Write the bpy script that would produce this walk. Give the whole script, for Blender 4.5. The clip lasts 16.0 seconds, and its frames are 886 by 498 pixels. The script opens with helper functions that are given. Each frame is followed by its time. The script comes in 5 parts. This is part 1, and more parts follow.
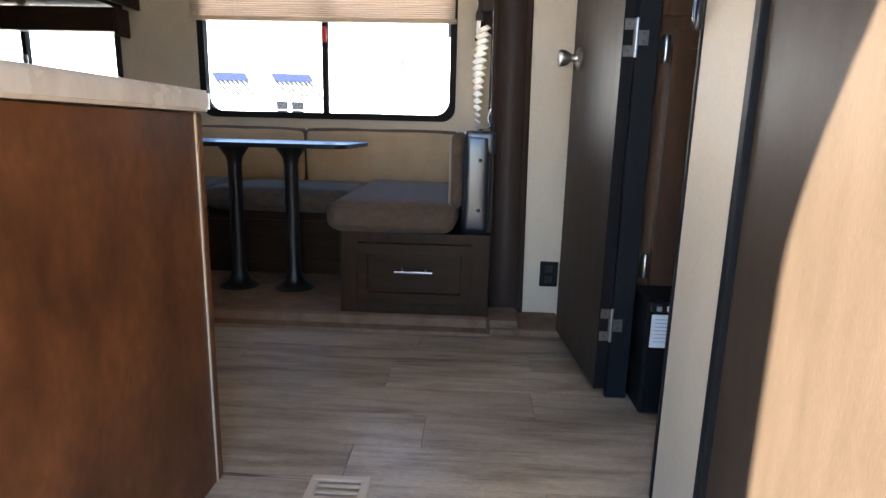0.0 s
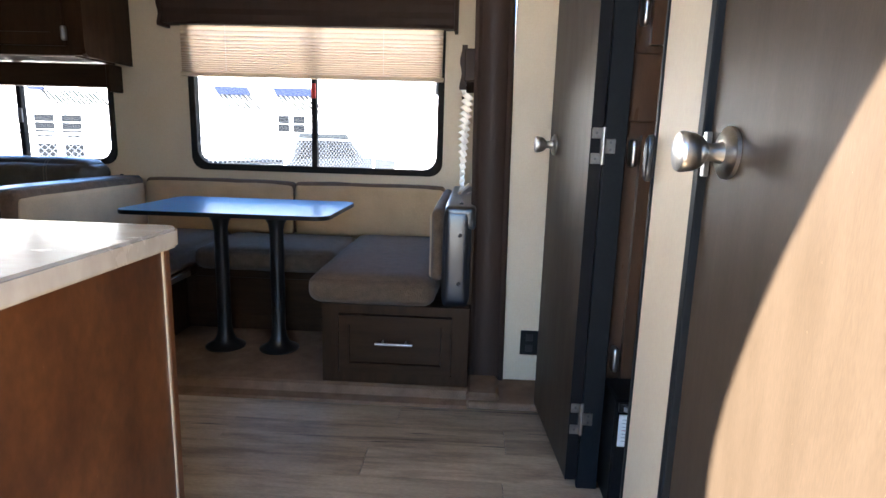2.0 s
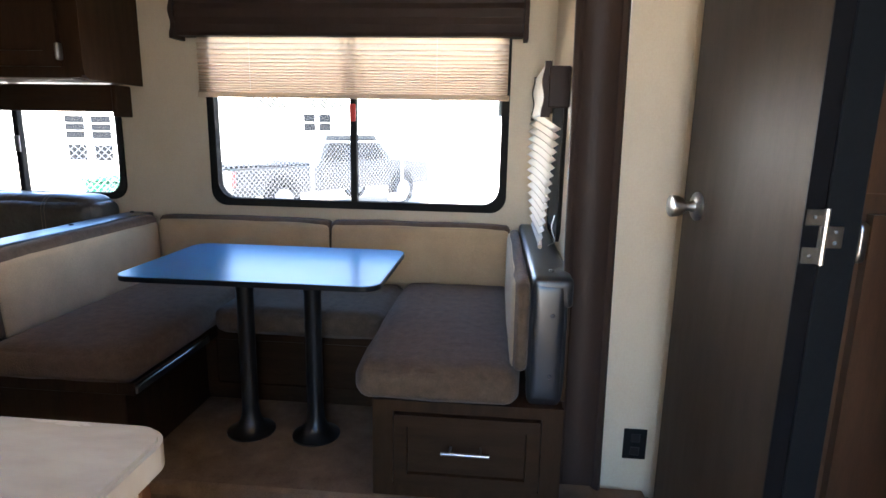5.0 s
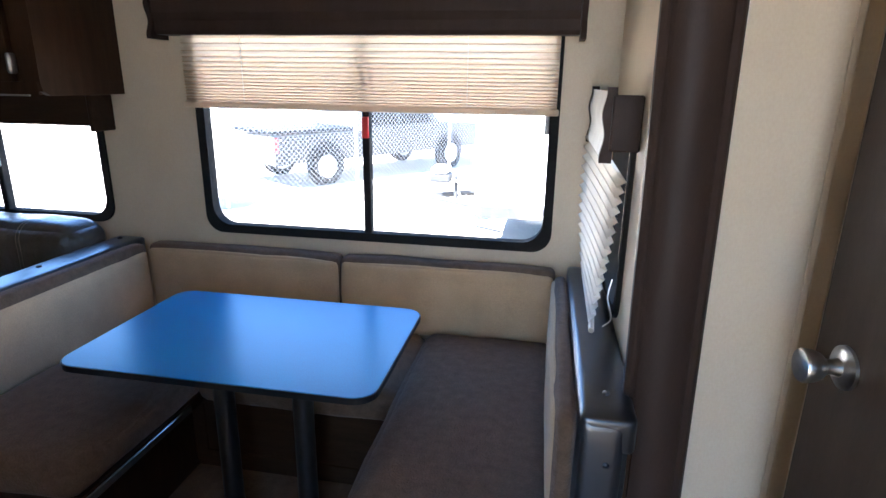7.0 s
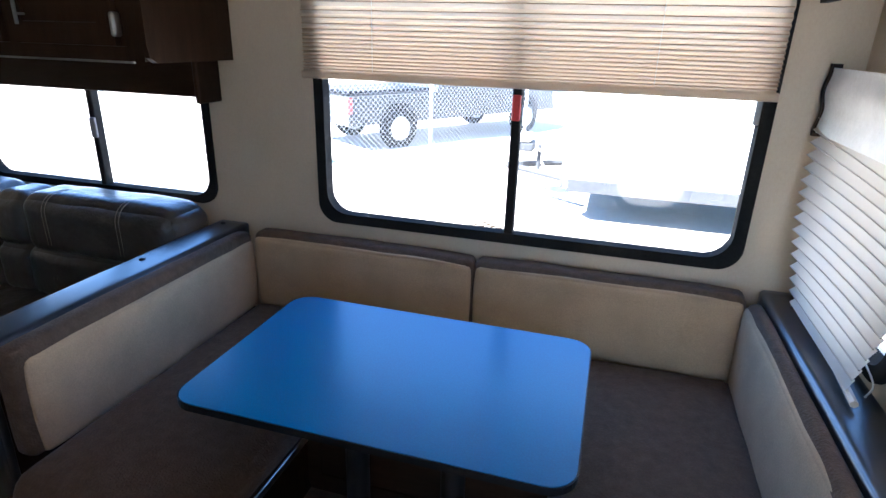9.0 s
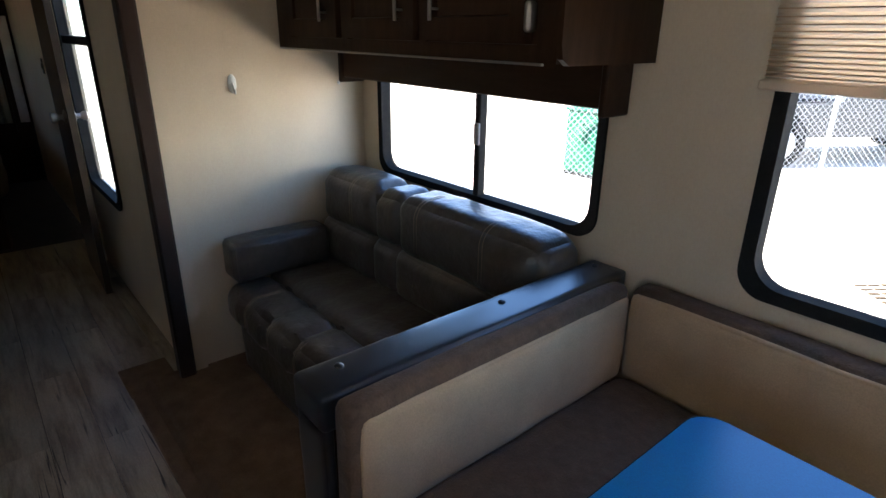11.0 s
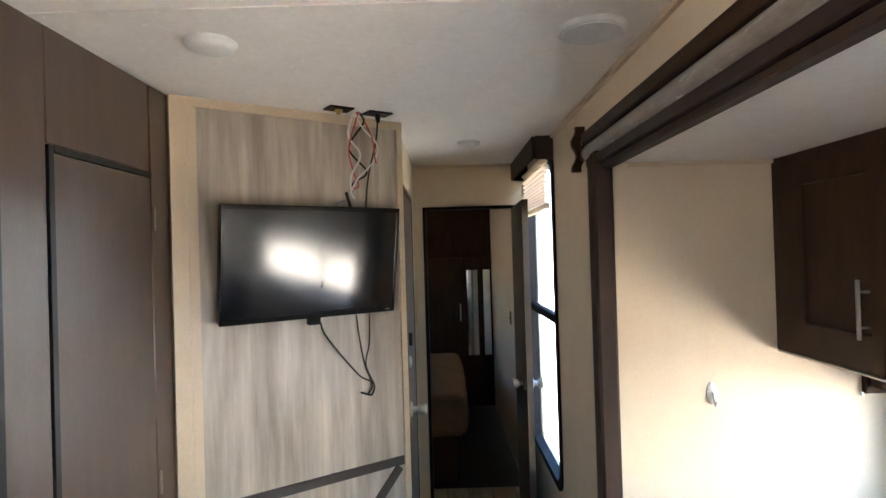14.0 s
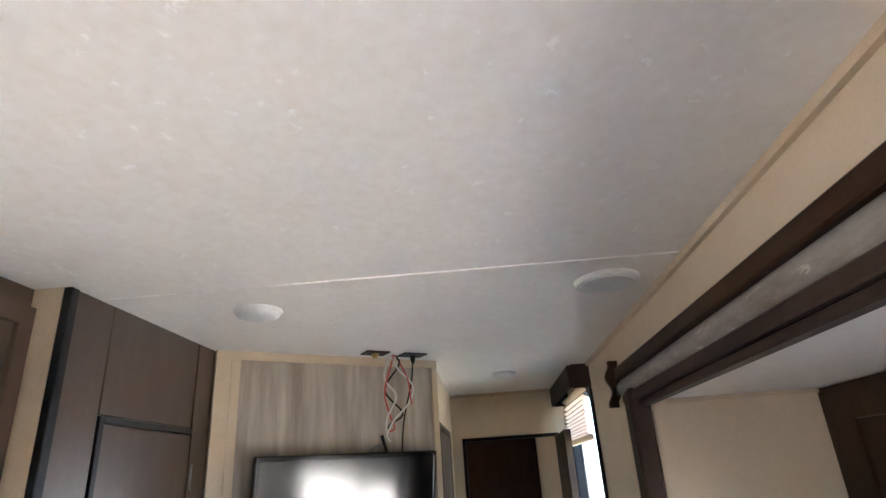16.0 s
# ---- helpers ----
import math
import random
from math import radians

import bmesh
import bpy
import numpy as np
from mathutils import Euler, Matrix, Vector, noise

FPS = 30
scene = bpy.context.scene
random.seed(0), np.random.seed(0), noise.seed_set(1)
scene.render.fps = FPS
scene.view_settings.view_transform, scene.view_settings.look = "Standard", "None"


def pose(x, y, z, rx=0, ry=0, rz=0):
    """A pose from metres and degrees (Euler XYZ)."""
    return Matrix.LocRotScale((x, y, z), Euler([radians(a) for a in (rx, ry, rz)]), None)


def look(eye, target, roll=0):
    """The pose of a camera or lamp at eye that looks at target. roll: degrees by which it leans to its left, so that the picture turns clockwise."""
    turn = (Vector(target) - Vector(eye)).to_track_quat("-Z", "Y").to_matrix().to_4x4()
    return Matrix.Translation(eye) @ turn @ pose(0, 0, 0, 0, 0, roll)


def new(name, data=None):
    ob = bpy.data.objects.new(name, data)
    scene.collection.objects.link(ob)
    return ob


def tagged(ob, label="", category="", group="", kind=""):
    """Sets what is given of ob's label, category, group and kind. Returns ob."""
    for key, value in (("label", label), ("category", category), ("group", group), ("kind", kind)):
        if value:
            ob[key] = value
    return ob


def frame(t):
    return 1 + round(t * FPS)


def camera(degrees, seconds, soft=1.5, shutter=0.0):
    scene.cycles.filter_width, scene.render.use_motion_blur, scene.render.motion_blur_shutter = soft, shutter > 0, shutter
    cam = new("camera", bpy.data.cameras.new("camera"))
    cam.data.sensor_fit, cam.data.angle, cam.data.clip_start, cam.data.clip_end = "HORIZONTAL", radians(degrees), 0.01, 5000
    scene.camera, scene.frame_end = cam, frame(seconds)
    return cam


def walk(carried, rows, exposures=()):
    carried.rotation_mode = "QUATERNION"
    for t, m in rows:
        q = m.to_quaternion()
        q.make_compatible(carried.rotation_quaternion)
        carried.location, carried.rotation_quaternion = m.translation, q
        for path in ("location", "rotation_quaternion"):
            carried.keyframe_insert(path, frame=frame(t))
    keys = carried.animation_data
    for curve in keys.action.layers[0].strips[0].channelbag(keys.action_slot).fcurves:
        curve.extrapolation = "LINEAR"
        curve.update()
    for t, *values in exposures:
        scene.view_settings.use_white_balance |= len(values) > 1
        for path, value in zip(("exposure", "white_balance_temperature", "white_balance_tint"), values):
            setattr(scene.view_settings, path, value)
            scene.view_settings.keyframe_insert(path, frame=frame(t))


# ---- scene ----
cam = camera(75.9, 16.0)
PATH = [
    (0, (-0.124, 0.185, 0.721), (-0.209, 2.141, 0.313), 1.4),
    (0.5, (-0.208, 0.241, 0.822), (-0.264, 2.197, 0.409), 1.9),
    (1, (-0.209, 0.233, 0.916), (-0.268, 2.189, 0.503), 1.9),
    (1.5, (-0.124, 0.229, 0.938), (-0.199, 2.188, 0.543), 1.7),
    (2, (-0.054, 0.207, 0.959), (-0.145, 2.169, 0.581), 1.7),
    (2.5, (-0.062, 0.245, 0.946), (-0.176, 2.206, 0.568), 1.3),
    (3, (-0.103, 0.309, 0.915), (-0.22, 2.27, 0.539), 1.1),
    (3.5, (-0.203, 0.439, 0.985), (-0.314, 2.397, 0.594), 1.4),
    (4, (-0.261, 0.446, 1.103), (-0.38, 2.404, 0.716), 1.3),
    (4.5, (-0.268, 0.481, 1.154), (-0.417, 2.437, 0.765), 1.1),
    (5, (-0.26, 0.714, 1.109), (-0.434, 2.666, 0.708), 1.1),
    (5.2, (-0.241, 0.806, 1.183), (-0.422, 2.755, 0.773), 0.9),
    (7.3, (-0.242, 1.253, 1.358), (-0.589, 3.128, 0.751), 0.8),
    (7.5, (-0.277, 1.271, 1.365), (-0.621, 3.135, 0.728), 0.7),
    (8, (-0.432, 1.327, 1.364), (-0.822, 3.168, 0.686), 0.7),
    (8.2, (-0.481, 1.352, 1.368), (-0.903, 3.184, 0.685), 0.8),
    (10.3, (-0.845, 1.758, 1.377), (-1.803, 3.355, 0.648), 2.2),
    (10.5, (-0.906, 1.772, 1.369), (-1.998, 3.281, 0.64), 1.9),
    (11, (-1.039, 1.846, 1.352), (-2.466, 3.051, 0.638), 0.8),
    (11.5, (-1.105, 1.933, 1.392), (-2.784, 2.765, 0.693), 0.2),
    (12, (-1.152, 1.891, 1.398), (-2.95, 2.398, 0.682), 0.1),
    (12.5, (-1.271, 1.782, 1.366), (-3.148, 2.091, 0.749), -0.2),
    (13, (-1.387, 1.682, 1.458), (-3.332, 1.808, 1.007), -0.5),
    (13.5, (-1.471, 1.705, 1.52), (-3.459, 1.75, 1.303), -0.9),
    (14, (-1.497, 1.846, 1.607), (-3.497, 1.849, 1.624), -1.7),
    (14.5, (-1.496, 1.875, 1.641), (-3.485, 1.841, 1.843), -2.5),
    (15, (-1.495, 1.872, 1.645), (-3.476, 1.82, 1.918), -2.7),
    (15.5, (-1.49, 1.863, 1.648), (-3.424, 1.785, 2.153), -3.4),
    (16, (-1.438, 1.879, 1.693), (-3.293, 1.781, 2.435), -3.8),
]
walk(cam, [(t, look(eye, target, roll)) for t, eye, target, roll in PATH], [(0, 4.3, 6400, 10), (0.5, 4.1, 6900, 10), (1, 4.25, 6800, 10), (2, 4.45, 6200, 10), (3, 4.35, 6500, 10), (4, 4.4, 6300, 10), (5, 4.45, 6300, 10), (8, 4.3, 5500, 10), (10.5, 3.95, 5900, 10), (11, 3.95, 6200, 10), (11.5, 4.25, 6050, 10), (12.5, 5.1, 6050, 10), (13.5, 5.5, 6200, 10), (14.5, 5.72, 5800, 10), (16, 5.65, 5600, 10)])


# ---------------------------------------------------------------- light
world = bpy.data.worlds.new("sky")
scene.world = world
world.use_nodes = True
wn = world.node_tree
sky = wn.nodes.new("ShaderNodeTexSky")
sky.sky_type = 'NISHITA'
sky.sun_disc = False
sky.air_density, sky.dust_density, sky.ozone_density = 1.0, 0.1, 6.0
sky.sun_elevation = radians(45.9)
sky.sun_rotation = radians(222)
wn.links.new(sky.outputs[0], wn.nodes["Background"].inputs[0])
wn.nodes["Background"].inputs[1].default_value = 0.09
sun_data = bpy.data.lights.new("sun", 'SUN')
sun_data.energy, sun_data.angle, sun_data.color = 5.0, radians(0.5), (1.0, 0.93, 0.83)
sun = new("sun", sun_data)
sun.matrix_world = look((0, 0, 0), (0.715, 0.79, -1.1))


# ---------------------------------------------------------------- materials
def mat(name, c1, c2=None, rough=0.6, metal=0.0, scale=8.0, stretch=(1, 1, 1), bump=0.15, fine=120.0,
        spec=0.5, rand=0.0, coat=0.0, sheen=0.0, wear=0.0, deep=0.002, fleck=None, rvar=0.06):
    """A surface with two scales of variation: broad tone between c1 and c2, and a fine grain that also lifts the relief."""
    m = bpy.data.materials.new(name)
    m.use_nodes = True
    nt = m.node_tree
    b = nt.nodes["Principled BSDF"]
    c2 = c2 or tuple(v * 0.8 for v in c1)
    tc = nt.nodes.new("ShaderNodeTexCoord")
    mp = nt.nodes.new("ShaderNodeMapping")
    mp.inputs["Scale"].default_value = stretch
    nt.links.new(tc.outputs["Object"], mp.inputs["Vector"])
    src = mp.outputs["Vector"]
    if rand:
        oi = nt.nodes.new("ShaderNodeObjectInfo")
        off = nt.nodes.new("ShaderNodeVectorMath")
        off.operation = 'MULTIPLY_ADD'
        cm = nt.nodes.new("ShaderNodeCombineXYZ")
        for i in range(3):
            nt.links.new(oi.outputs["Random"], cm.inputs[i])
        nt.links.new(cm.outputs[0], off.inputs[0])
        off.inputs[1].default_value = (37.0, 91.0, 53.0)
        nt.links.new(src, off.inputs[2])
        src = off.outputs[0]
    n1 = nt.nodes.new("ShaderNodeTexNoise")
    n1.inputs["Scale"].default_value = scale
    n1.inputs["Detail"].default_value = 6
    n1.inputs["Roughness"].default_value = 0.6
    nt.links.new(src, n1.inputs["Vector"])
    n2 = nt.nodes.new("ShaderNodeTexNoise")
    n2.inputs["Scale"].default_value = fine
    n2.inputs["Detail"].default_value = 3
    nt.links.new(src, n2.inputs["Vector"])
    ramp = nt.nodes.new("ShaderNodeValToRGB")
    ramp.color_ramp.elements[0].position, ramp.color_ramp.elements[1].position = 0.32, 0.68
    ramp.color_ramp.elements[0].color = (*c1, 1)
    ramp.color_ramp.elements[1].color = (*c2, 1)
    nt.links.new(n1.outputs["Fac"], ramp.inputs["Fac"])
    col = ramp.outputs["Color"]
    mixg = nt.nodes.new("ShaderNodeMix")
    mixg.data_type, mixg.blend_type = 'RGBA', 'OVERLAY'
    mixg.inputs[0].default_value = 0.25 + wear
    nt.links.new(col, mixg.inputs[6])
    nt.links.new(n2.outputs["Fac"], mixg.inputs[7])
    col = mixg.outputs[2]
    if rand:
        hv = nt.nodes.new("ShaderNodeHueSaturation")
        mr = nt.nodes.new("ShaderNodeMapRange")
        mr.inputs[3].default_value, mr.inputs[4].default_value = 1 - rand, 1 + rand
        nt.links.new(oi.outputs["Random"], mr.inputs[0])
        nt.links.new(mr.outputs[0], hv.inputs["Value"])
        nt.links.new(col, hv.inputs["Color"])
        col = hv.outputs[0]
    if fleck:
        tone, size, edge = fleck
        nf = nt.nodes.new("ShaderNodeTexNoise")
        nf.inputs["Scale"].default_value, nf.inputs["Detail"].default_value, nf.inputs["Roughness"].default_value = size, 4, 0.65
        nt.links.new(src, nf.inputs["Vector"])
        mf = nt.nodes.new("ShaderNodeMapRange")
        mf.inputs[1].default_value, mf.inputs[2].default_value = edge, edge + 0.06
        nt.links.new(nf.outputs["Fac"], mf.inputs[0])
        mz = nt.nodes.new("ShaderNodeMix")
        mz.data_type = 'RGBA'
        mz.inputs[7].default_value = (*tone, 1)
        nt.links.new(mf.outputs[0], mz.inputs[0])
        nt.links.new(col, mz.inputs[6])
        col = mz.outputs[2]
    nt.links.new(col, b.inputs["Base Color"])
    rr = nt.nodes.new("ShaderNodeMapRange")
    rr.inputs[3].default_value, rr.inputs[4].default_value = max(rough - rvar, 0.02), min(rough + rvar, 1)
    nt.links.new(n1.outputs["Fac"], rr.inputs[0])
    nt.links.new(rr.outputs[0], b.inputs["Roughness"])
    b.inputs["Metallic"].default_value = metal
    b.inputs["Specular IOR Level"].default_value = spec
    b.inputs["Coat Weight"].default_value = coat
    b.inputs["Sheen Weight"].default_value = sheen
    if bump:
        bp = nt.nodes.new("ShaderNodeBump")
        bp.inputs["Strength"].default_value = bump
        bp.inputs["Distance"].default_value = deep
        nt.links.new(n2.outputs["Fac"], bp.inputs["Height"])
        nt.links.new(bp.outputs[0], b.inputs["Normal"])
    return m


def glass(name, tint=(0.98, 0.99, 0.99)):
    """Thin pane: clear, with a mirror share by Fresnel."""
    m = bpy.data.materials.new(name)
    m.use_nodes = True
    nt = m.node_tree
    out = nt.nodes["Material Output"]
    nt.nodes.remove(nt.nodes["Principled BSDF"])
    t, g, mx, lw, pw, ma = (nt.nodes.new(k) for k in ("ShaderNodeBsdfTransparent", "ShaderNodeBsdfGlossy", "ShaderNodeMixShader", "ShaderNodeLayerWeight", "ShaderNodeMath", "ShaderNodeMath"))
    t.inputs[0].default_value = (*tint, 1)
    g.inputs["Roughness"].default_value = 0.01
    lw.inputs[0].default_value = 0.5
    pw.operation, ma.operation = 'POWER', 'MULTIPLY_ADD'
    pw.inputs[1].default_value = 5.0
    ma.inputs[1].default_value, ma.inputs[2].default_value = 0.6, 0.03
    nt.links.new(lw.outputs["Facing"], pw.inputs[0])
    nt.links.new(pw.outputs[0], ma.inputs[0])
    nt.links.new(ma.outputs[0], mx.inputs[0])
    nt.links.new(t.outputs[0], mx.inputs[1])
    nt.links.new(g.outputs[0], mx.inputs[2])
    nt.links.new(mx.outputs[0], out.inputs[0])
    return m


def cloth_light(name, colour, share):
    """Thin pleated cloth that lets part of the daylight through."""
    m = mat(name, colour, tuple(v * 0.93 for v in colour), rough=0.9, scale=3, bump=0.0, fine=60, spec=0.1, wear=-0.2)
    nt = m.node_tree
    b = nt.nodes["Principled BSDF"]
    tr, mx = nt.nodes.new("ShaderNodeBsdfTranslucent"), nt.nodes.new("ShaderNodeMixShader")
    tr.inputs[0].default_value = (*colour, 1)
    mx.inputs[0].default_value = share
    nt.links.new(b.outputs[0], mx.inputs[1])
    nt.links.new(tr.outputs[0], mx.inputs[2])
    nt.links.new(mx.outputs[0], nt.nodes["Material Output"].inputs[0])
    return m


WALL = mat("wall_paper", (0.63, 0.515, 0.365), (0.59, 0.478, 0.333), rough=0.5, scale=3, stretch=(2, 2, 1.2), bump=0.08, fine=110, deep=0.001, wear=-0.15)
WALLTRIM = mat("wall_trim", (0.57, 0.45, 0.31), (0.52, 0.41, 0.28), rough=0.42, scale=5, bump=0.05, wear=-0.17)
CEIL = mat("ceiling_vinyl", (0.82, 0.775, 0.72), (0.86, 0.82, 0.77), rough=0.5, scale=9, bump=0.2, fine=45, wear=0.1, fleck=((0.93, 0.91, 0.88), 34.0, 0.64))
DARK = mat("dark_stained_wood", (0.043, 0.0215, 0.0108), (0.026, 0.0130, 0.0067), rough=0.42, scale=4, stretch=(8, 8, 1), bump=0.08, fine=60, spec=0.10)
DARKH = mat("dark_stained_wood_across", (0.043, 0.0215, 0.0108), (0.026, 0.0130, 0.0067), rough=0.42, scale=4, stretch=(1, 8, 8), bump=0.08, fine=60, spec=0.10)
DOORM = mat("dark_door_skin", (0.061, 0.043, 0.029), (0.050, 0.035, 0.023), rough=0.40, scale=5, stretch=(6, 6, 1), bump=0.04, fine=80, spec=0.16, fleck=((0.30, 0.22, 0.14), 55.0, 0.73))
REDWOOD = mat("brown_laminate", (0.150, 0.054, 0.018), (0.066, 0.023, 0.009), rough=0.34, scale=8, stretch=(1, 1, 0.6), bump=0.05, fine=60, wear=0.25, spec=0.4, fleck=((0.45, 0.36, 0.25), 60.0, 0.73))
PANTRY = mat("brown_panel", (0.076, 0.048, 0.034), (0.060, 0.038, 0.027), rough=0.33, scale=4, stretch=(5, 5, 1), bump=0.06, fine=70, spec=0.4)
BLACK = mat("black_trim", (0.006, 0.006, 0.007), rough=0.45, bump=0.04, spec=0.25)
FRAMEB = mat("blue_black_trim", (0.0085, 0.0098, 0.0112), rough=0.5, bump=0.04, spec=0.16)
BLACKM = mat("black_metal", (0.010, 0.010, 0.011), rough=0.35, metal=0.0, bump=0.05, coat=0.2)
VINYLTRIM = mat("brown_vinyl_trim", (0.046, 0.028, 0.021), (0.037, 0.023, 0.017), rough=0.48, scale=3, stretch=(6, 6, 1), bump=0.04, spec=0.14)
CHROME = mat("brushed_nickel", (0.44, 0.42, 0.395), (0.39, 0.375, 0.35), rough=0.30, metal=1.0, bump=0.03)
BRASS = mat("brass", (0.60, 0.42, 0.15), rough=0.3, metal=1.0, bump=0.03)
WHITEP = mat("white_plastic", (0.78, 0.77, 0.74), rough=0.35, bump=0.03)
FRIDGEM = mat("white_enamel", (0.80, 0.81, 0.82), rough=0.25, bump=0.06, fine=200)
GREYP = mat("grey_plastic", (0.25, 0.25, 0.26), rough=0.4, bump=0.03)
REDP = mat("red_plastic", (0.65, 0.03, 0.03), rough=0.4, bump=0.02)
COUNTER = mat("cream_laminate", (0.61, 0.535, 0.435), (0.54, 0.47, 0.38), rough=0.26, scale=5, stretch=(1, 2.4, 1), bump=0.0, fine=14, wear=0.0)
TABLETOP = mat("blue_laminate", (0.003, 0.155, 0.365), (0.003, 0.148, 0.355), rough=0.28, scale=5, bump=0.0, fine=300, spec=0.4, rvar=0.01)
CUSHB = mat("brown_woven_fabric", (0.132, 0.086, 0.055), (0.092, 0.060, 0.038), rough=0.9, scale=34, bump=0.75, fine=190, spec=0.1, sheen=0.1, deep=0.003)
CUSHT = mat("tan_fabric", (0.485, 0.345, 0.207), (0.405, 0.288, 0.172), rough=0.9, scale=7, bump=0.3, fine=280, spec=0.12, sheen=0.1)
VINYL = mat("dark_vinyl", (0.012, 0.015, 0.020), (0.010, 0.0125, 0.017), rough=0.31, scale=7, bump=0.03, fine=300, spec=0.9, deep=0.0005, rvar=0.01)
LEATHER = mat("dark_leather", (0.083, 0.067, 0.050), (0.054, 0.043, 0.032), rough=0.36, scale=14, bump=0.55, fine=42, spec=0.5, deep=0.006)
CARPET = mat("brown_carpet", (0.228, 0.150, 0.097), (0.150, 0.098, 0.063), rough=1.0, scale=12, bump=1.0, fine=420, spec=0.05, wear=0.3)
JOINT = mat("plank_joint", (0.03, 0.022, 0.017), rough=0.8)
TVPANEL = mat("grey_wood_panel", (0.48, 0.415, 0.335), (0.25, 0.205, 0.16), rough=0.42, scale=1.5, stretch=(10, 10, 0.9), bump=0.05, fine=5, wear=0.05)
XSTRIP = mat("brown_strip", (0.048, 0.034, 0.028), rough=0.42, bump=0.05)
SCREEN = mat("screen_glass", (0.004, 0.004, 0.005), rough=0.16, bump=0.0, spec=0.18, rvar=0.005, coat=0.8)
SCREEN.node_tree.nodes["Principled BSDF"].inputs["Coat Roughness"].default_value = 0.12
SCREEN.node_tree.nodes["Principled BSDF"].inputs["Coat IOR"].default_value = 1.8
GLOSSB = mat("gloss_black", (0.008, 0.008, 0.009), rough=0.12, bump=0.0)
FASCIA = mat("grey_brown_laminate", (0.30, 0.27, 0.235), (0.14, 0.12, 0.10), rough=0.36, scale=4, stretch=(1.5, 6, 6), bump=0.04, fine=30, fleck=((0.42, 0.385, 0.33), 9.0, 0.62))
BEDM = mat("tan_quilt", (0.24, 0.15, 0.085), (0.19, 0.118, 0.065), rough=0.9, scale=9, bump=0.4, fine=150, spec=0.1)
PAPER = mat("paper", (0.80, 0.80, 0.78), rough=0.8, bump=0.02)
INK = mat("ink", (0.25, 0.26, 0.28), rough=0.8, bump=0.0)
REDINK = mat("red_ink", (0.45, 0.05, 0.05), rough=0.8, bump=0.0)
SHADE = cloth_light("cream_pleated_cloth", (0.71, 0.575, 0.43), 0.30)
# darker copies of the two shade cloths, for shadow painted along the folds
SHADEC = cloth_light("shadowed_cream_fold", (0.58, 0.42, 0.285), 0.22)
SHADEF = cloth_light("shadowed_white_fold", (0.62, 0.55, 0.47), 0.2)
SHADEW = cloth_light("white_pleated_cloth", (0.74, 0.67, 0.58), 0.30)
GLASS = glass("window_glass")
GLASST = glass("tinted_window_glass", (0.80, 0.84, 0.85))
MIRROR = mat("mirror", (0.85, 0.86, 0.87), rough=0.03, metal=1.0, bump=0.0)
GRAVEL = mat("pale_concrete", (0.44, 0.385, 0.315), (0.37, 0.325, 0.27), rough=0.9, scale=0.6, bump=0.4, fine=30)
SIDING = mat("white_siding", (0.78, 0.77, 0.74), rough=0.6, scale=1.5, stretch=(1, 1, 12), bump=0.1)
TIN = mat("corrugated_tin", (0.60, 0.62, 0.66), (0.50, 0.52, 0.56), rough=0.35, metal=0.6, scale=3)
NAVY = mat("blue_paint", (0.012, 0.018, 0.045), rough=0.7, spec=0.1)
GALV = mat("galvanised_wire", (0.50, 0.51, 0.52), rough=0.5, bump=0.0)
CARW = mat("silver_car_paint", (0.036, 0.039, 0.043), rough=0.35, coat=0.15, bump=0.0, spec=0.3)
CARD = mat("dark_glass", (0.006, 0.007, 0.009), rough=0.5, bump=0.0, spec=0.1)
TYRE = mat("tyre_rubber", (0.006, 0.006, 0.006), rough=0.9, spec=0.1)
GREEN = mat("green_paint", (0.004, 0.058, 0.032), (0.003, 0.048, 0.026), rough=0.7, scale=4, spec=0.1)
OUTER = mat("white_fibreglass", (0.75, 0.75, 0.73), rough=0.35)
FRAMEM = mat("black_frame", (0.024, 0.023, 0.022), rough=0.8, bump=0.04, spec=0.02)
REDDARK = mat("red_brown_wood", (0.080, 0.040, 0.021), (0.050, 0.025, 0.014), rough=0.30, scale=4, stretch=(8, 8, 1), bump=0.08, fine=60, spec=0.5)
RIM = mat("bright_alloy", (0.35, 0.36, 0.37), rough=0.4, bump=0.0)
GRATE = mat("rusty_steel", (0.045, 0.032, 0.020), rough=0.7, spec=0.1)
STITCH = mat("tan_thread", (0.27, 0.215, 0.16), rough=0.8, bump=0.0)
RIB = mat("weathered_metal_rib", (0.018, 0.019, 0.021), rough=0.6, bump=0.0, spec=0.1)
TRIMG = mat("grey_trim", (0.047, 0.049, 0.054), rough=0.6, bump=0.0, spec=0.1)
LENS = mat("frosted_lens", (0.80, 0.79, 0.76), rough=0.35, bump=0.02)
WIREW = mat("white_wire", (0.75, 0.73, 0.68), rough=0.5, bump=0.0)
WIRER = mat("red_wire", (0.55, 0.05, 0.04), rough=0.5, bump=0.0)


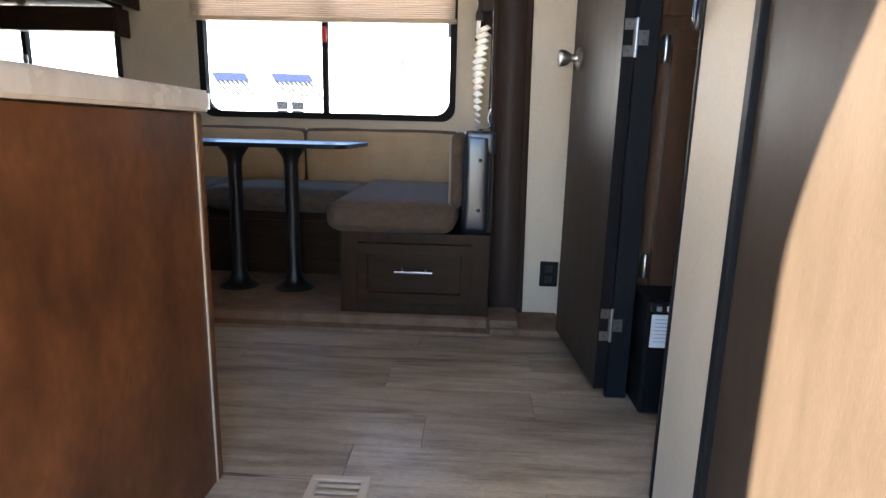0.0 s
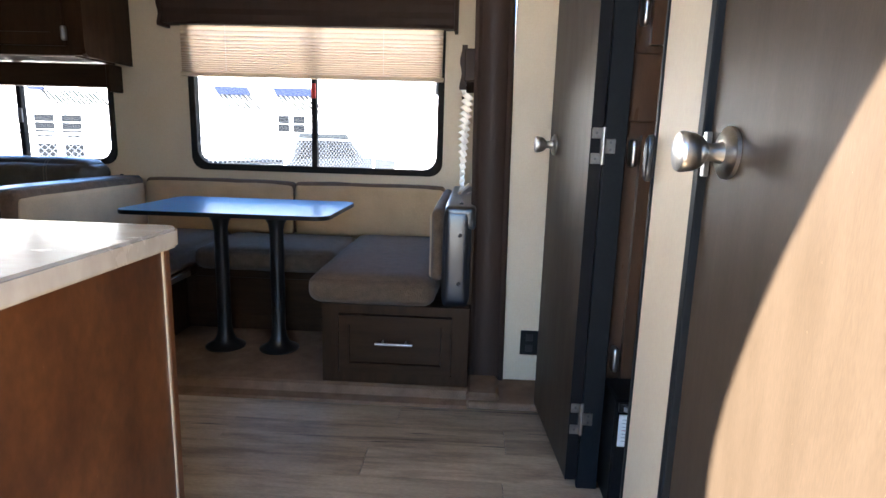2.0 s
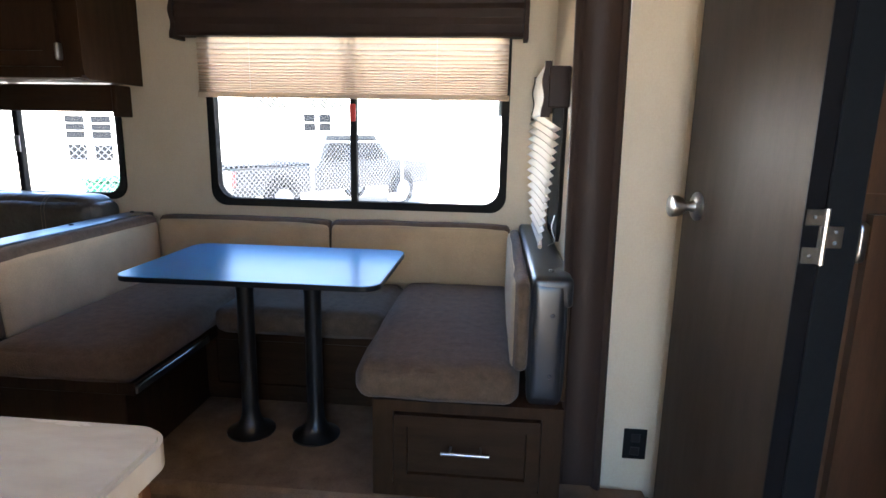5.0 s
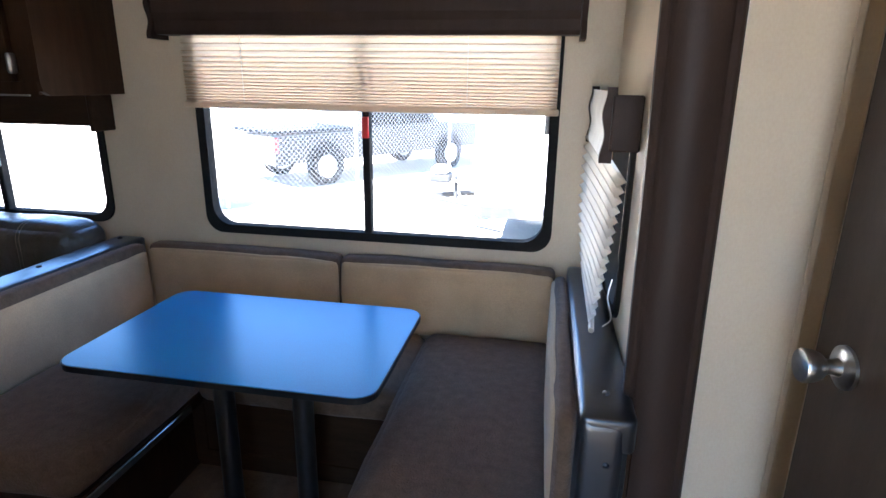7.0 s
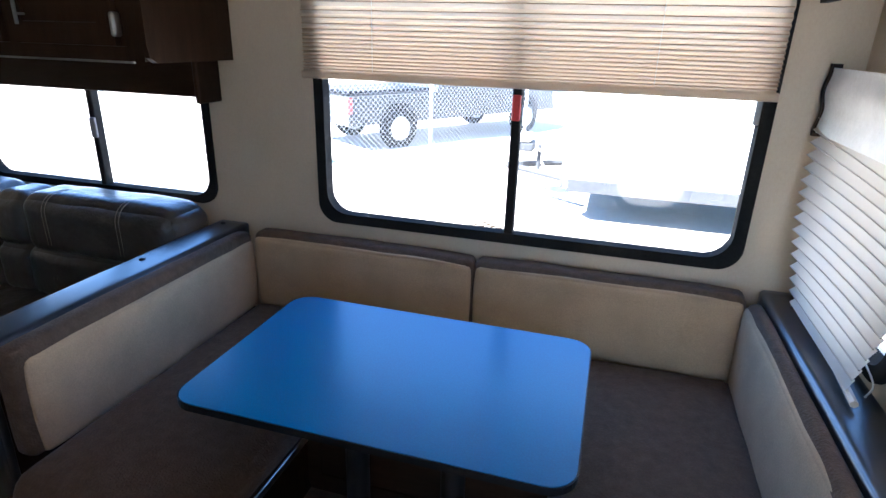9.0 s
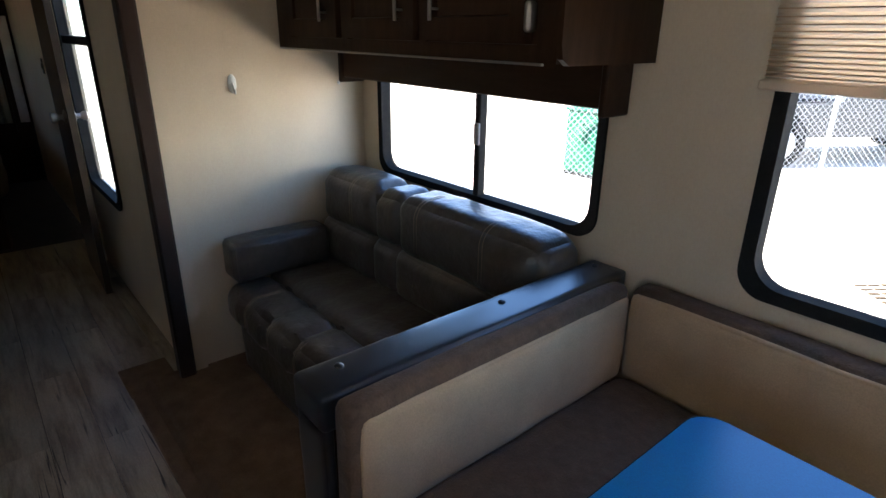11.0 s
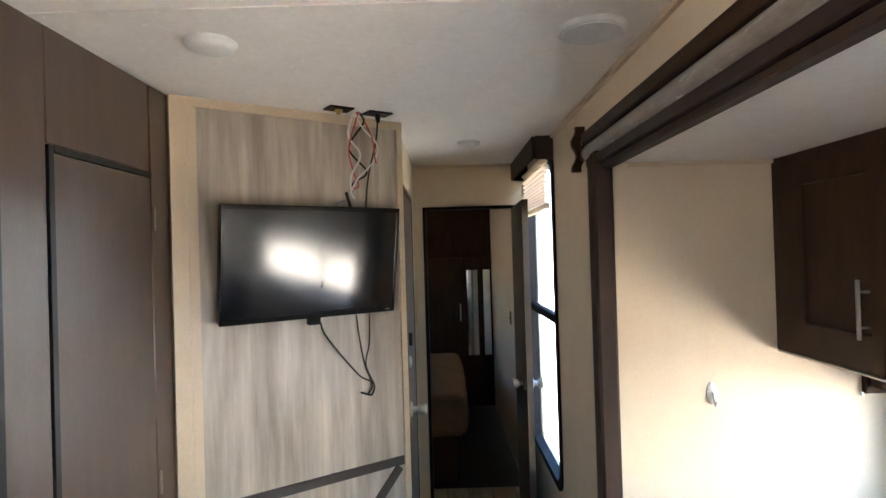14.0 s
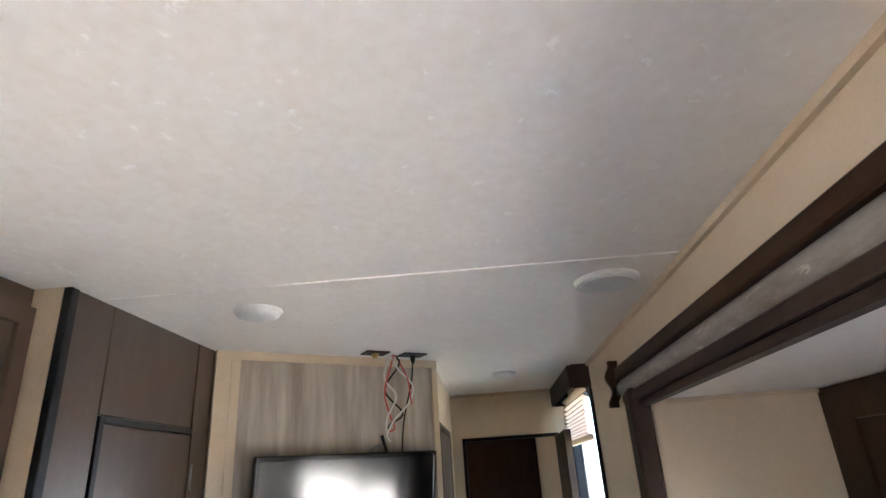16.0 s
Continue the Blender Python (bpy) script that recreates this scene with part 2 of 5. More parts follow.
def plank_material():
    """Weathered wood-look vinyl: tone per plank, long soft grain, worn blotches and thin dark checks."""
    m = mat("vinyl_plank", (0.445, 0.345, 0.228), (0.312, 0.242, 0.162), rough=0.36, scale=2.2, stretch=(1.0, 3.2, 1), bump=0.12, fine=70, rand=0.15, wear=0.05)
    nt = m.node_tree
    b = nt.nodes["Principled BSDF"]
    col = b.inputs["Base Color"].links[0].from_socket
    vec = [n for n in nt.nodes if n.bl_idname == "ShaderNodeVectorMath"][0].outputs[0]

    def field(stretch, scale, detail, rough):
        mp = nt.nodes.new("ShaderNodeMapping")
        mp.inputs["Scale"].default_value = stretch
        nt.links.new(vec, mp.inputs["Vector"])
        n = nt.nodes.new("ShaderNodeTexNoise")
        n.inputs["Scale"].default_value, n.inputs["Detail"].default_value, n.inputs["Roughness"].default_value = scale, detail, rough
        nt.links.new(mp.outputs[0], n.inputs["Vector"])
        return n.outputs["Fac"]

    def darken(col, amount, tint):
        mx = nt.nodes.new("ShaderNodeMix")
        mx.data_type, mx.blend_type = 'RGBA', 'MULTIPLY'
        mx.inputs[7].default_value = (*tint, 1)
        nt.links.new(amount, mx.inputs[0])
        nt.links.new(col, mx.inputs[6])
        return mx.outputs[2]

    def span(src, a, b):
        r = nt.nodes.new("ShaderNodeMapRange")
        r.inputs[1].default_value, r.inputs[2].default_value = a, b
        nt.links.new(src, r.inputs[0])
        return r.outputs[0]

    def times(a, b):
        q = nt.nodes.new("ShaderNodeMath")
        q.operation = 'MULTIPLY'
        nt.links.new(a, q.inputs[0])
        nt.links.new(b, q.inputs[1])
        return q.outputs[0]
    # worn darker blotches along the boards
    col = darken(col, span(field((1.3, 3.0, 1), 2.0, 5, 0.65), 0.44, 0.66), (0.48, 0.45, 0.42))
    # checks: a thin level line of a long field, only here and there
    f = field((0.30, 4.0, 1), 1.9, 3, 0.5)
    line = times(span(f, 0.484, 0.497), span(f, 0.516, 0.503))
    col = darken(col, times(line, span(field((0.7, 1.6, 1), 1.5, 2, 0.5), 0.555, 0.61)), (0.07, 0.06, 0.055))
    # short dark pores
    col = darken(col, span(field((1.4, 22.0, 1), 2.0, 3, 0.6), 0.50, 0.75), (0.88, 0.87, 0.86))
    nt.links.new(col, b.inputs["Base Color"])
    return m


PLANK = plank_material()


# ---------------------------------------------------------------- mesh helpers
def add_box(bm, lo, hi, bev=0.0, seg=1):
    lo, hi = Vector(lo), Vector(hi)
    r = bmesh.ops.create_cube(bm, size=1.0)
    vs = r["verts"]
    for v in vs:
        v.co = Vector([lo[i] + (v.co[i] + 0.5) * (hi[i] - lo[i]) for i in range(3)])
    if bev:
        es = list({e for v in vs for e in v.link_edges})
        bmesh.ops.bevel(bm, geom=es, offset=min(bev, 0.45 * min(hi - lo)), segments=seg, affect='EDGES', profile=0.5)
    return bm


def box(lo, hi, bev=0.0, seg=1):
    return add_box(bmesh.new(), lo, hi, bev, seg)


def boxes(*pairs, bev=0.0):
    bm = bmesh.new()
    for lo, hi in pairs:
        add_box(bm, lo, hi, bev)
    return bm


def add_tube(bm, pts, r, n=8, caps=True):
    pts = [Vector(p) for p in pts]
    rings, side = [], None
    for i, p in enumerate(pts):
        d = (pts[min(i + 1, len(pts) - 1)] - pts[max(i - 1, 0)]).normalized()
        if side is None:
            side = d.orthogonal().normalized()
        side = (side - d * side.dot(d)).normalized()
        up = d.cross(side)
        rad = r[i] if isinstance(r, (list, tuple)) else r
        rings.append([bm.verts.new(p + side * math.cos(a) * rad + up * math.sin(a) * rad) for a in (2 * math.pi * k / n for k in range(n))])
    for a, b in zip(rings, rings[1:]):
        for k in range(n):
            bm.faces.new((a[k], a[(k + 1) % n], b[(k + 1) % n], b[k]))
    if caps:
        bm.faces.new(rings[0][::-1])
        bm.faces.new(rings[-1])
    return bm


def tube(pts, r, n=8):
    return add_tube(bmesh.new(), pts, r, n)


def curve_pts(pts, n=8):
    """Smooth run through the given points (Catmull-Rom)."""
    p = [Vector(q) for q in pts]
    p = [2 * p[0] - p[1]] + p + [2 * p[-1] - p[-2]]
    out = []
    for i in range(1, len(p) - 2):
        for k in range(n):
            t = k / n
            a, b, c, d = p[i - 1:i + 3]
            out.append(0.5 * (2 * b + (c - a) * t + (2 * a - 5 * b + 4 * c - d) * t * t + (3 * b - a - 3 * c + d) * t ** 3))
    return out + [p[-2]]


def add_lathe(bm, origin, axis, prof, n=20):
    """A turned shape: prof is (distance along axis, radius)."""
    origin, axis = Vector(origin), Vector(axis).normalized()
    return add_tube(bm, [origin + axis * d for d, _ in prof], [max(r, 0.0005) for _, r in prof], n)


def lathe(origin, axis, prof, n=20):
    return add_lathe(bmesh.new(), origin, axis, prof, n)


def soft(lo, hi, r=0.03, puff=0.01, n=12, wob=0.004, seed=0.0, channels=0, caxis=0, depth=0.008):
    """A stuffed cushion: a rounded box whose faces swell, with a little unevenness and sewn channels if asked for."""
    lo, hi = Vector(lo), Vector(hi)
    half, mid = (hi - lo) / 2, (hi + lo) / 2
    r = min(r, 0.95 * min(half))
    bm = bmesh.new()
    seen = {}

    def vert(q):
        key = tuple(round(c, 5) for c in q)
        if key not in seen:
            p = Vector([q[i] * half[i] for i in range(3)])
            inner = Vector([max(-(half[i] - r), min(half[i] - r, p[i])) for i in range(3)])
            d = p - inner
            p = inner + d.normalized() * r if d.length > 1e-9 else p
            for i in range(3):
                if abs(abs(q[i]) - 1) < 1e-6:
                    j, k = (i + 1) % 3, (i + 2) % 3
                    p[i] += math.copysign(puff * (1 - q[j] ** 4) * (1 - q[k] ** 4), q[i])
            if channels:
                u = (q[caxis] + 1) / 2 * channels
                c = abs(u - round(u))
                inside = 0.5 < u < channels - 0.5
                if inside and c < 0.16:
                    s = depth * (1 - c / 0.16)
                    for i in range(3):
                        if i != caxis and abs(q[i]) > 0.6:
                            p[i] -= math.copysign(s, q[i])
            w = noise.noise_vector((p + mid) * 9 + Vector((seed, seed, seed)))
            seen[key] = bm.verts.new(mid + p + w * wob)
        return seen[key]
    # denser lines near the edges
    line = [math.sin((2 * i / n - 1) * math.pi / 2) for i in range(n + 1)]
    for ax in range(3):
        for s in (-1, 1):
            for a in range(n):
                for b in range(n):
                    quad = []
                    for u, v in ((line[a], line[b]), (line[a + 1], line[b]), (line[a + 1], line[b + 1]), (line[a], line[b + 1])):
                        q = [0, 0, 0]
                        q[ax], q[(ax + 1) % 3], q[(ax + 2) % 3] = s, u, v
                        quad.append(vert(q))
                    bm.faces.new(quad if s > 0 else quad[::-1])
    return bm


def add_prism(bm, outline, axis, a, b):
    """An outline in the two other axes (in x, y, z order), pushed from a to b along axis."""
    ends = []
    for c in (a, b):
        row = []
        for u, v in outline:
            q = [u, v]
            q.insert(axis, c)
            row.append(bm.verts.new(q))
        ends.append(row)
    n = len(outline)
    for k in range(n):
        bm.faces.new((ends[0][k], ends[0][(k + 1) % n], ends[1][(k + 1) % n], ends[1][k]))
    bm.faces.new(ends[0][::-1])
    bm.faces.new(ends[1])
    bmesh.ops.recalc_face_normals(bm, faces=bm.faces)
    return bm


def prism(outline, axis, a, b):
    return add_prism(bmesh.new(), outline, axis, a, b)


def rrect(u0, u1, v0, v1, r, n=6):
    out = []
    for cu, cv, a0 in ((u1 - r, v1 - r, 0), (u0 + r, v1 - r, 90), (u0 + r, v0 + r, 180), (u1 - r, v0 + r, 270)):
        for k in range(n + 1):
            a = radians(a0 + 90 * k / n)
            out.append((cu + r * math.cos(a), cv + r * math.sin(a)))
    return out


def ring(axis, a, b, u0, u1, v0, v1, w, r_in, r_out=0.05):
    """A rounded rectangular frame of width w, from a to b along axis."""
    bm = bmesh.new()
    loops = []
    for c, (d, r) in ((a, (0, r_out)), (a, (w, r_in)), (b, (w, r_in)), (b, (0, r_out))):
        row = []
        for u, v in rrect(u0 + d, u1 - d, v0 + d, v1 - d, r, 8):
            q = [u, v]
            q.insert(axis, c)
            row.append(bm.verts.new(q))
        loops.append(row)
    n = len(loops[0])
    for i in range(4):
        p, q = loops[i], loops[(i + 1) % 4]
        for k in range(n):
            bm.faces.new((p[k], p[(k + 1) % n], q[(k + 1) % n], q[k]))
    bmesh.ops.recalc_face_normals(bm, faces=bm.faces)
    return bm


def mesh_ob(name, bm, material, smooth=False):
    bmesh.ops.recalc_face_normals(bm, faces=bm.faces)
    me = bpy.data.meshes.new(name)
    bm.to_mesh(me)
    bm.free()
    me.materials.append(material)
    if smooth:
        for p in me.polygons:
            p.use_smooth = True
        me.set_sharp_from_angle(angle=radians(40))
    return new(name, me)


def part(name, bm, material, parent, label="", smooth=False):
    """One mesh under a thing or part; its points are given in the world and kept there."""
    at = Vector(parent.get("base", (0, 0, 0)))
    for v in bm.verts:
        v.co -= at
    ob = mesh_ob(name, bm, material, smooth)
    ob.parent = parent
    ob["base"] = list(at)
    if label:
        ob["label"] = label
    return ob


def thing(name, base, label, category, group=""):
    ob = new(name)
    ob.empty_display_size = 0.1
    ob.location = base
    ob["base"] = list(base)
    return tagged(ob, label, category, group)


def solid(name, bm, material, label, category, base=(0, 0, 0), group="", smooth=False):
    base = Vector(base)
    for v in bm.verts:
        v.co -= base
    ob = mesh_ob(name, bm, material, smooth)
    ob.location = base
    ob["base"] = list(base)
    return tagged(ob, label, category, group)


def structure(name, bm, material, label, category):
    ob = mesh_ob(name, bm, material)
    ob["base"] = [0.0, 0.0, 0.0]
    return tagged(ob, label, category, kind="structure")


def wall_x(x0, x1, y0, y1, z0, z1, hole=None):
    if not hole:
        return box((x0, y0, z0), (x1, y1, z1))
    a, b, c, d = hole
    pairs = [((x0, y0, z0), (x1, a, z1)), ((x0, b, z0), (x1, y1, z1)), ((x0, a, d), (x1, b, z1))]
    if c > z0:
        pairs.append(((x0, a, z0), (x1, b, c)))
    return boxes(*pairs)


def cells(axis, a, b, us, vs, skip):
    """One connected wall slab from a to b along axis, cut by the lines us and vs, without the cells in skip."""
    bm = bmesh.new()
    made = {}

    def vert(i, j, c):
        if (i, j, c) not in made:
            q = [us[i], vs[j]]
            q.insert(axis, c)
            made[i, j, c] = bm.verts.new(q)
        return made[i, j, c]
    full = {(i, j) for i in range(len(us) - 1) for j in range(len(vs) - 1)} - set(skip)
    for i, j in full:
        ring_ = ((i, j), (i + 1, j), (i + 1, j + 1), (i, j + 1))
        for c in (a, b):
            bm.faces.new([vert(p, q, c) for p, q in ring_])
        for k, nb in enumerate(((i, j - 1), (i + 1, j), (i, j + 1), (i - 1, j))):
            if nb not in full:
                (p, q), (r, s) = ring_[k], ring_[(k + 1) % 4]
                bm.faces.new((vert(p, q, a), vert(r, s, a), vert(r, s, b), vert(p, q, b)))
    return bm


# ---------------------------------------------------------------- the shell
H = 2.13          # ceiling
SY = 2.36         # inner face of the side wall with the slide-out
BY = 3.22         # back wall of the slide-out
EY = 0.09         # inner face of the wall with the entry door
SH = 1.866        # ceiling inside the slide-out
GZ = -0.72        # ground outside

structure("ground", box((-260, -260, GZ - 0.2), (260, 260, GZ)), GRAVEL, "pale sunlit concrete lot reaching the horizon", "ground")

# floor: base sheet with a step well inside the entry door
structure("floor", boxes(((-7.6, 0.62, -0.06), (1.6, SY + 0.05, -0.006)), ((-7.6, EY - 0.05, -0.06), (-0.56, 0.62, -0.006)),
                         ((0.27, EY - 0.05, -0.06), (1.6, 0.62, -0.006)), ((-0.58, EY - 0.05, -0.26), (0.29, 0.64, -0.20)),
                         ((-0.58, 0.60, -0.24), (0.29, 0.62, -0.06)), ((-0.58, EY - 0.05, -0.24), (-0.56, 0.62, -0.06)), ((0.27, EY - 0.05, -0.24), (0.29, 0.62, -0.06))),
          JOINT, "wood-look vinyl plank floor with dark joints", "floor")
structure("ceiling", boxes(((-7.6, EY - 0.05, H), (1.6, SY + 0.04, H + 0.05)), ((-3.27, SY, SH), (0.06, BY + 0.05, SH + 0.05)),
                           ((-2.70, 0.95, H - 0.003), (-2.665, SY - 0.002, H)), ((-4.86, 1.682, H - 0.004), (-3.76, 1.70, H))),
          CEIL, "off-white mottled vinyl ceiling with a flat seam", "ceiling")
# side wall, with the slide-out's opening and the corridor window
structure("wall_north", cells(1, SY, SY + 0.05, (-7.6, -4.80, -4.07, -3.20, 0.085, 1.6), (0.0, 0.53, SH + 0.02, 2.02, H), ((1, 1), (1, 2), (3, 0), (3, 1))),
          WALL, "beige papered wall beside the slide-out", "wall")
structure("wall_entry", cells(1, EY - 0.05, EY, (-7.6, -6.55, -6.15, -0.53, 0.03, 1.6), (-0.26, 0.08, 1.15, 1.50, 1.975, H), ((1, 2), (3, 1), (3, 2), (3, 3))),
          WALL, "beige papered wall with the entry doorway", "wall")
dr = ring(1, EY - 0.07, EY + 0.01, -0.565, 0.065, 0.045, 2.01, 0.045, 0.20, 0.2)
structure("door_1", dr, BLACK, "black rounded frame of the open entry doorway", "door")
structure("wall_slide_back", cells(1, BY, BY + 0.05, (-3.27, -3.08, -1.98, -1.53, -0.23, 0.06), (0.0, 0.785, 0.80, 1.42, 1.56, SH), ((1, 2), (3, 1), (3, 2), (3, 3))),
          WALL, "beige papered back wall of the slide-out", "wall")
structure("wall_slide_side", wall_x(-3.27, -3.22, SY - 0.02, BY, 0, SH), WALL, "beige papered end wall beside the sofa", "wall")
structure("wall_slide_end", wall_x(-0.03, 0.02, SY - 0.02, BY, 0, SH, (2.70, 3.06, 0.76, 1.28)), WALL, "beige papered end wall with a small window", "wall")
structure("floor_slide", boxes(((-3.25, 2.20, 0.0), (0.04, BY + 0.03, 0.036))), JOINT, "raised slide-out floor", "floor")
structure("trim_batten", box((0.255, SY - 0.004, 0.0), (0.268, SY - 0.0005, H - 0.02), 0.001), WALL, "narrow papered batten over the wall seam", "trim")
# wall with the two dark doors
structure("wall_east", boxes(((0.30, EY, -0.2), (0.35, 0.36, H)), ((0.265, 1.035, 0), (0.315, 1.225, H)), ((0.30, 0.36, 1.93), (0.35, 1.035, H)),
                             ((0.265, 1.225, 1.93), (0.315, 1.70, H)), ((0.30, 1.70, 0), (0.33, SY, H))),
          WALL, "beige papered wall between the dark doors", "wall")
structure("wall_room_end", boxes(((1.55, EY, 0), (1.6, SY, H)), ((0.35, 0.95, 0), (1.55, 1.0, H))), WALL, "beige wall of the end room", "wall")
structure("wall_pantry", boxes(((-2.64, EY, 0), (-2.562, 0.983, H)), ((-3.32, 0.95, 0), (-3.276, 0.995, H))), WALLTRIM, "beige side wall of the pantry", "wall")
# corridor and bedroom
structure("wall_corridor", boxes(((-4.85, 1.63, 0), (-3.752, 1.68, H))), WALL, "beige corridor wall", "wall")
structure("wall_bedroom", boxes(((-4.92, EY, 0), (-4.87, 1.745, H)), ((-4.92, 2.275, 0), (-4.87, SY, H)), ((-4.92, 1.745, 1.875), (-4.87, 2.275, H)), ((-7.6, EY, 0), (-7.55, SY, H))),
          WALL, "beige wall with the bedroom doorway", "wall")
# angled wall that carries the screen
A0, A1 = Vector((-3.272, 1.000, 0)), Vector((-3.745, 1.683, 0))
AU = (A1 - A0).normalized()
AN = Vector((AU.y, -AU.x, 0))
AL = (A1 - A0).length


def on_wall(s, d, z):
    """A place on the angled wall: s along it, d out from it."""
    return A0 + AU * s + AN * d + Vector((0, 0, z))


def angled(bm, s0, s1, d0, d1, z0, z1):
    v = [bm.verts.new(on_wall(s, d, z)) for z in (z0, z1) for s, d in ((s0, d0), (s1, d0), (s1, d1), (s0, d1))]
    for f in ((0, 1, 2, 3), (4, 5, 6, 7), (0, 1, 5, 4), (1, 2, 6, 5), (2, 3, 7, 6), (3, 0, 4, 7)):
        bm.faces.new([v[i] for i in f])
    bmesh.ops.recalc_face_normals(bm, faces=bm.faces)
    return bm


structure("wall_angled", angled(bmesh.new(), 0.0, AL, -0.05, 0.0, 0, H), TVPANEL, "grey streaked wood-look panel wall set at an angle", "wall")
tr = bmesh.new()
angled(tr, 0.001, 0.0500, 0.0, 0.012, 0, H - 0.03)
angled(tr, 0.0515, 0.0800, 0.0, 0.009, 0, H - 0.03)
angled(tr, AL - 0.012, AL + 0.012, -0.05, 0.010, 0, H - 0.03)
angled(tr, 0.001, AL + 0.012, 0.0, 0.012, H - 0.03, H)
structure("trim", tr, WALLTRIM, "beige vertical trim strips along the angled wall", "trim")
structure("trim_ceiling", boxes(((-7.5, SY - 0.014, H - 0.018), (0.3, SY - 0.001, H - 0.001)), ((-3.215, BY - 0.012, SH - 0.014), (-0.035, BY - 0.001, SH - 0.001)), ((-3.219, SY, SH - 0.014), (-3.206, BY - 0.014, SH - 0.001)),
                                ((-4.868, 1.71, H - 0.018), (-4.855, SY - 0.016, H - 0.001))),
          WALLTRIM, "narrow beige ceiling trim", "trim")
structure("exterior_shell", boxes(((-6.14, EY - 0.08, -0.3), (-0.56, EY - 0.053, H + 0.1)), ((-7.65, EY - 0.08, -0.3), (-6.14, EY - 0.053, 1.14)), ((-7.65, EY - 0.08, 1.51), (-6.14, EY - 0.053, H + 0.1)), ((-7.65, EY - 0.08, 1.14), (-6.56, EY - 0.053, 1.51)), ((0.21, EY - 0.08, -0.3), (1.65, EY - 0.053, H + 0.1)), ((-7.65, EY - 0.08, H + 0.052), (1.65, SY + 0.08, H + 0.1)),
                                  ((-7.65, EY - 0.08, -0.3), (-7.61, SY + 0.08, H + 0.1)), ((1.61, EY - 0.08, -0.3), (1.65, SY + 0.08, H + 0.1)), ((-0.56, EY - 0.08, 2.02), (0.21, EY - 0.053, H + 0.1)), ((-0.56, EY - 0.08, -0.3), (0.21, EY - 0.053, 0.04)),
                                  ((-3.3, SY + 0.1, SH + 0.052), (0.08, BY + 0.08, SH + 0.08)), ((0.022, SY + 0.06, -0.1), (0.05, 2.66, SH + 0.05)), ((0.022, 3.10, -0.1), (0.05, BY + 0.05, SH + 0.05))),
          OUTER, "white fibreglass outer skin of the trailer", "wall")


# ---------------------------------------------------------------- windows
def pane_window(name, axis, face, out, u0, u1, v0, v1, label, mull=None, bar=None, w=0.036, r=0.075):
    """A black-framed trailer window; face: inner wall face, out: +1 or -1 along the axis towards outdoors."""
    base = [0, 0, 0]
    base[axis] = face
    base[1 - axis], base[2] = (u0 + u1) / 2, v0
    win = tagged(thing(name, base, label, "window"), kind="structure")
    part("window_frame", ring(axis, face - out * 0.012, face + out * 0.034, u0, u1, v0, v1, w, r, 0.07), FRAMEM, win, smooth=True)

    def strip(ua, ub, va, vb, da, db):
        lo, hi = [ua, va], [ub, vb]
        lo.insert(axis, min(face + out * da, face + out * db))
        hi.insert(axis, max(face + out * da, face + out * db))
        return box(lo, hi, 0.003)
    if mull is not None:
        part("mullion", strip(mull - 0.014, mull + 0.014, v0 + w * 0.6, v1 - w * 0.6, -0.006, 0.03), FRAMEM, win)
        part("pane", strip(u0 + w * 0.6, mull - 0.012, v0 + w * 0.6, v1 - w * 0.6, 0.026, 0.030), GLASS, win).visible_shadow = False
        part("pane", strip(mull + 0.012, u1 - w * 0.6, v0 + w * 0.6, v1 - w * 0.6, 0.014, 0.018), GLASS, win).visible_shadow = False
    elif bar is not None:
        part("mullion", strip(u0 + w * 0.6, u1 - w * 0.6, bar - 0.02, bar + 0.02, -0.006, 0.03), FRAMEM, win)
        part("pane", strip(u0 + w * 0.6, u1 - w * 0.6, v0 + w * 0.6, bar - 0.018, 0.020, 0.024), GLASST, win)
        part("pane", strip(u0 + w * 0.6, u1 - w * 0.6, bar + 0.018, v1 - w * 0.6, 0.020, 0.024), GLASST, win)
    else:
        part("pane", strip(u0 + w * 0.6, u1 - w * 0.6, v0 + w * 0.6, v1 - w * 0.6, 0.020, 0.024), GLASS, win).visible_shadow = False
    return win


w1 = pane_window("window_1", 1, BY, 1, -1.55, -0.21, 0.765, 1.58, "wide black-framed sliding window above the dinette", mull=-0.889, w=0.033)
part("latch", box((-0.902, BY - 0.014, 1.150), (-0.877, BY - 0.004, 1.225), 0.003), REDP, w1, "red emergency latch")
part("latch", box((-0.258, BY - 0.012, 1.18), (-0.243, BY - 0.002, 1.27), 0.003), GREYP, w1, "grey pull latch")
w2 = pane_window("window_2", 1, BY, 1, -3.09, -1.964, 0.776, 1.44, "black-framed sliding window above the sofa", mull=-2.486, w=0.027)
part("latch", box((-2.497, BY - 0.014, 0.985), (-2.469, BY - 0.004, 1.06), 0.003), GREYP, w2, "grey plastic latch")
pane_window("window_3", 0, -0.03, 1, 2.67, 3.08, 0.735, 1.30, "small black-framed window in the slide-out's end wall", w=0.03, r=0.06)
pane_window("window_4", 1, SY, 1, -4.83, -4.05, 0.505, 2.05, "tall black-framed corridor window with a cross bar", bar=1.29, w=0.034)


pane_window("window_5", 1, EY, -1, -6.58, -6.12, 1.12, 1.53, "small black-framed bedroom window beside the bed")


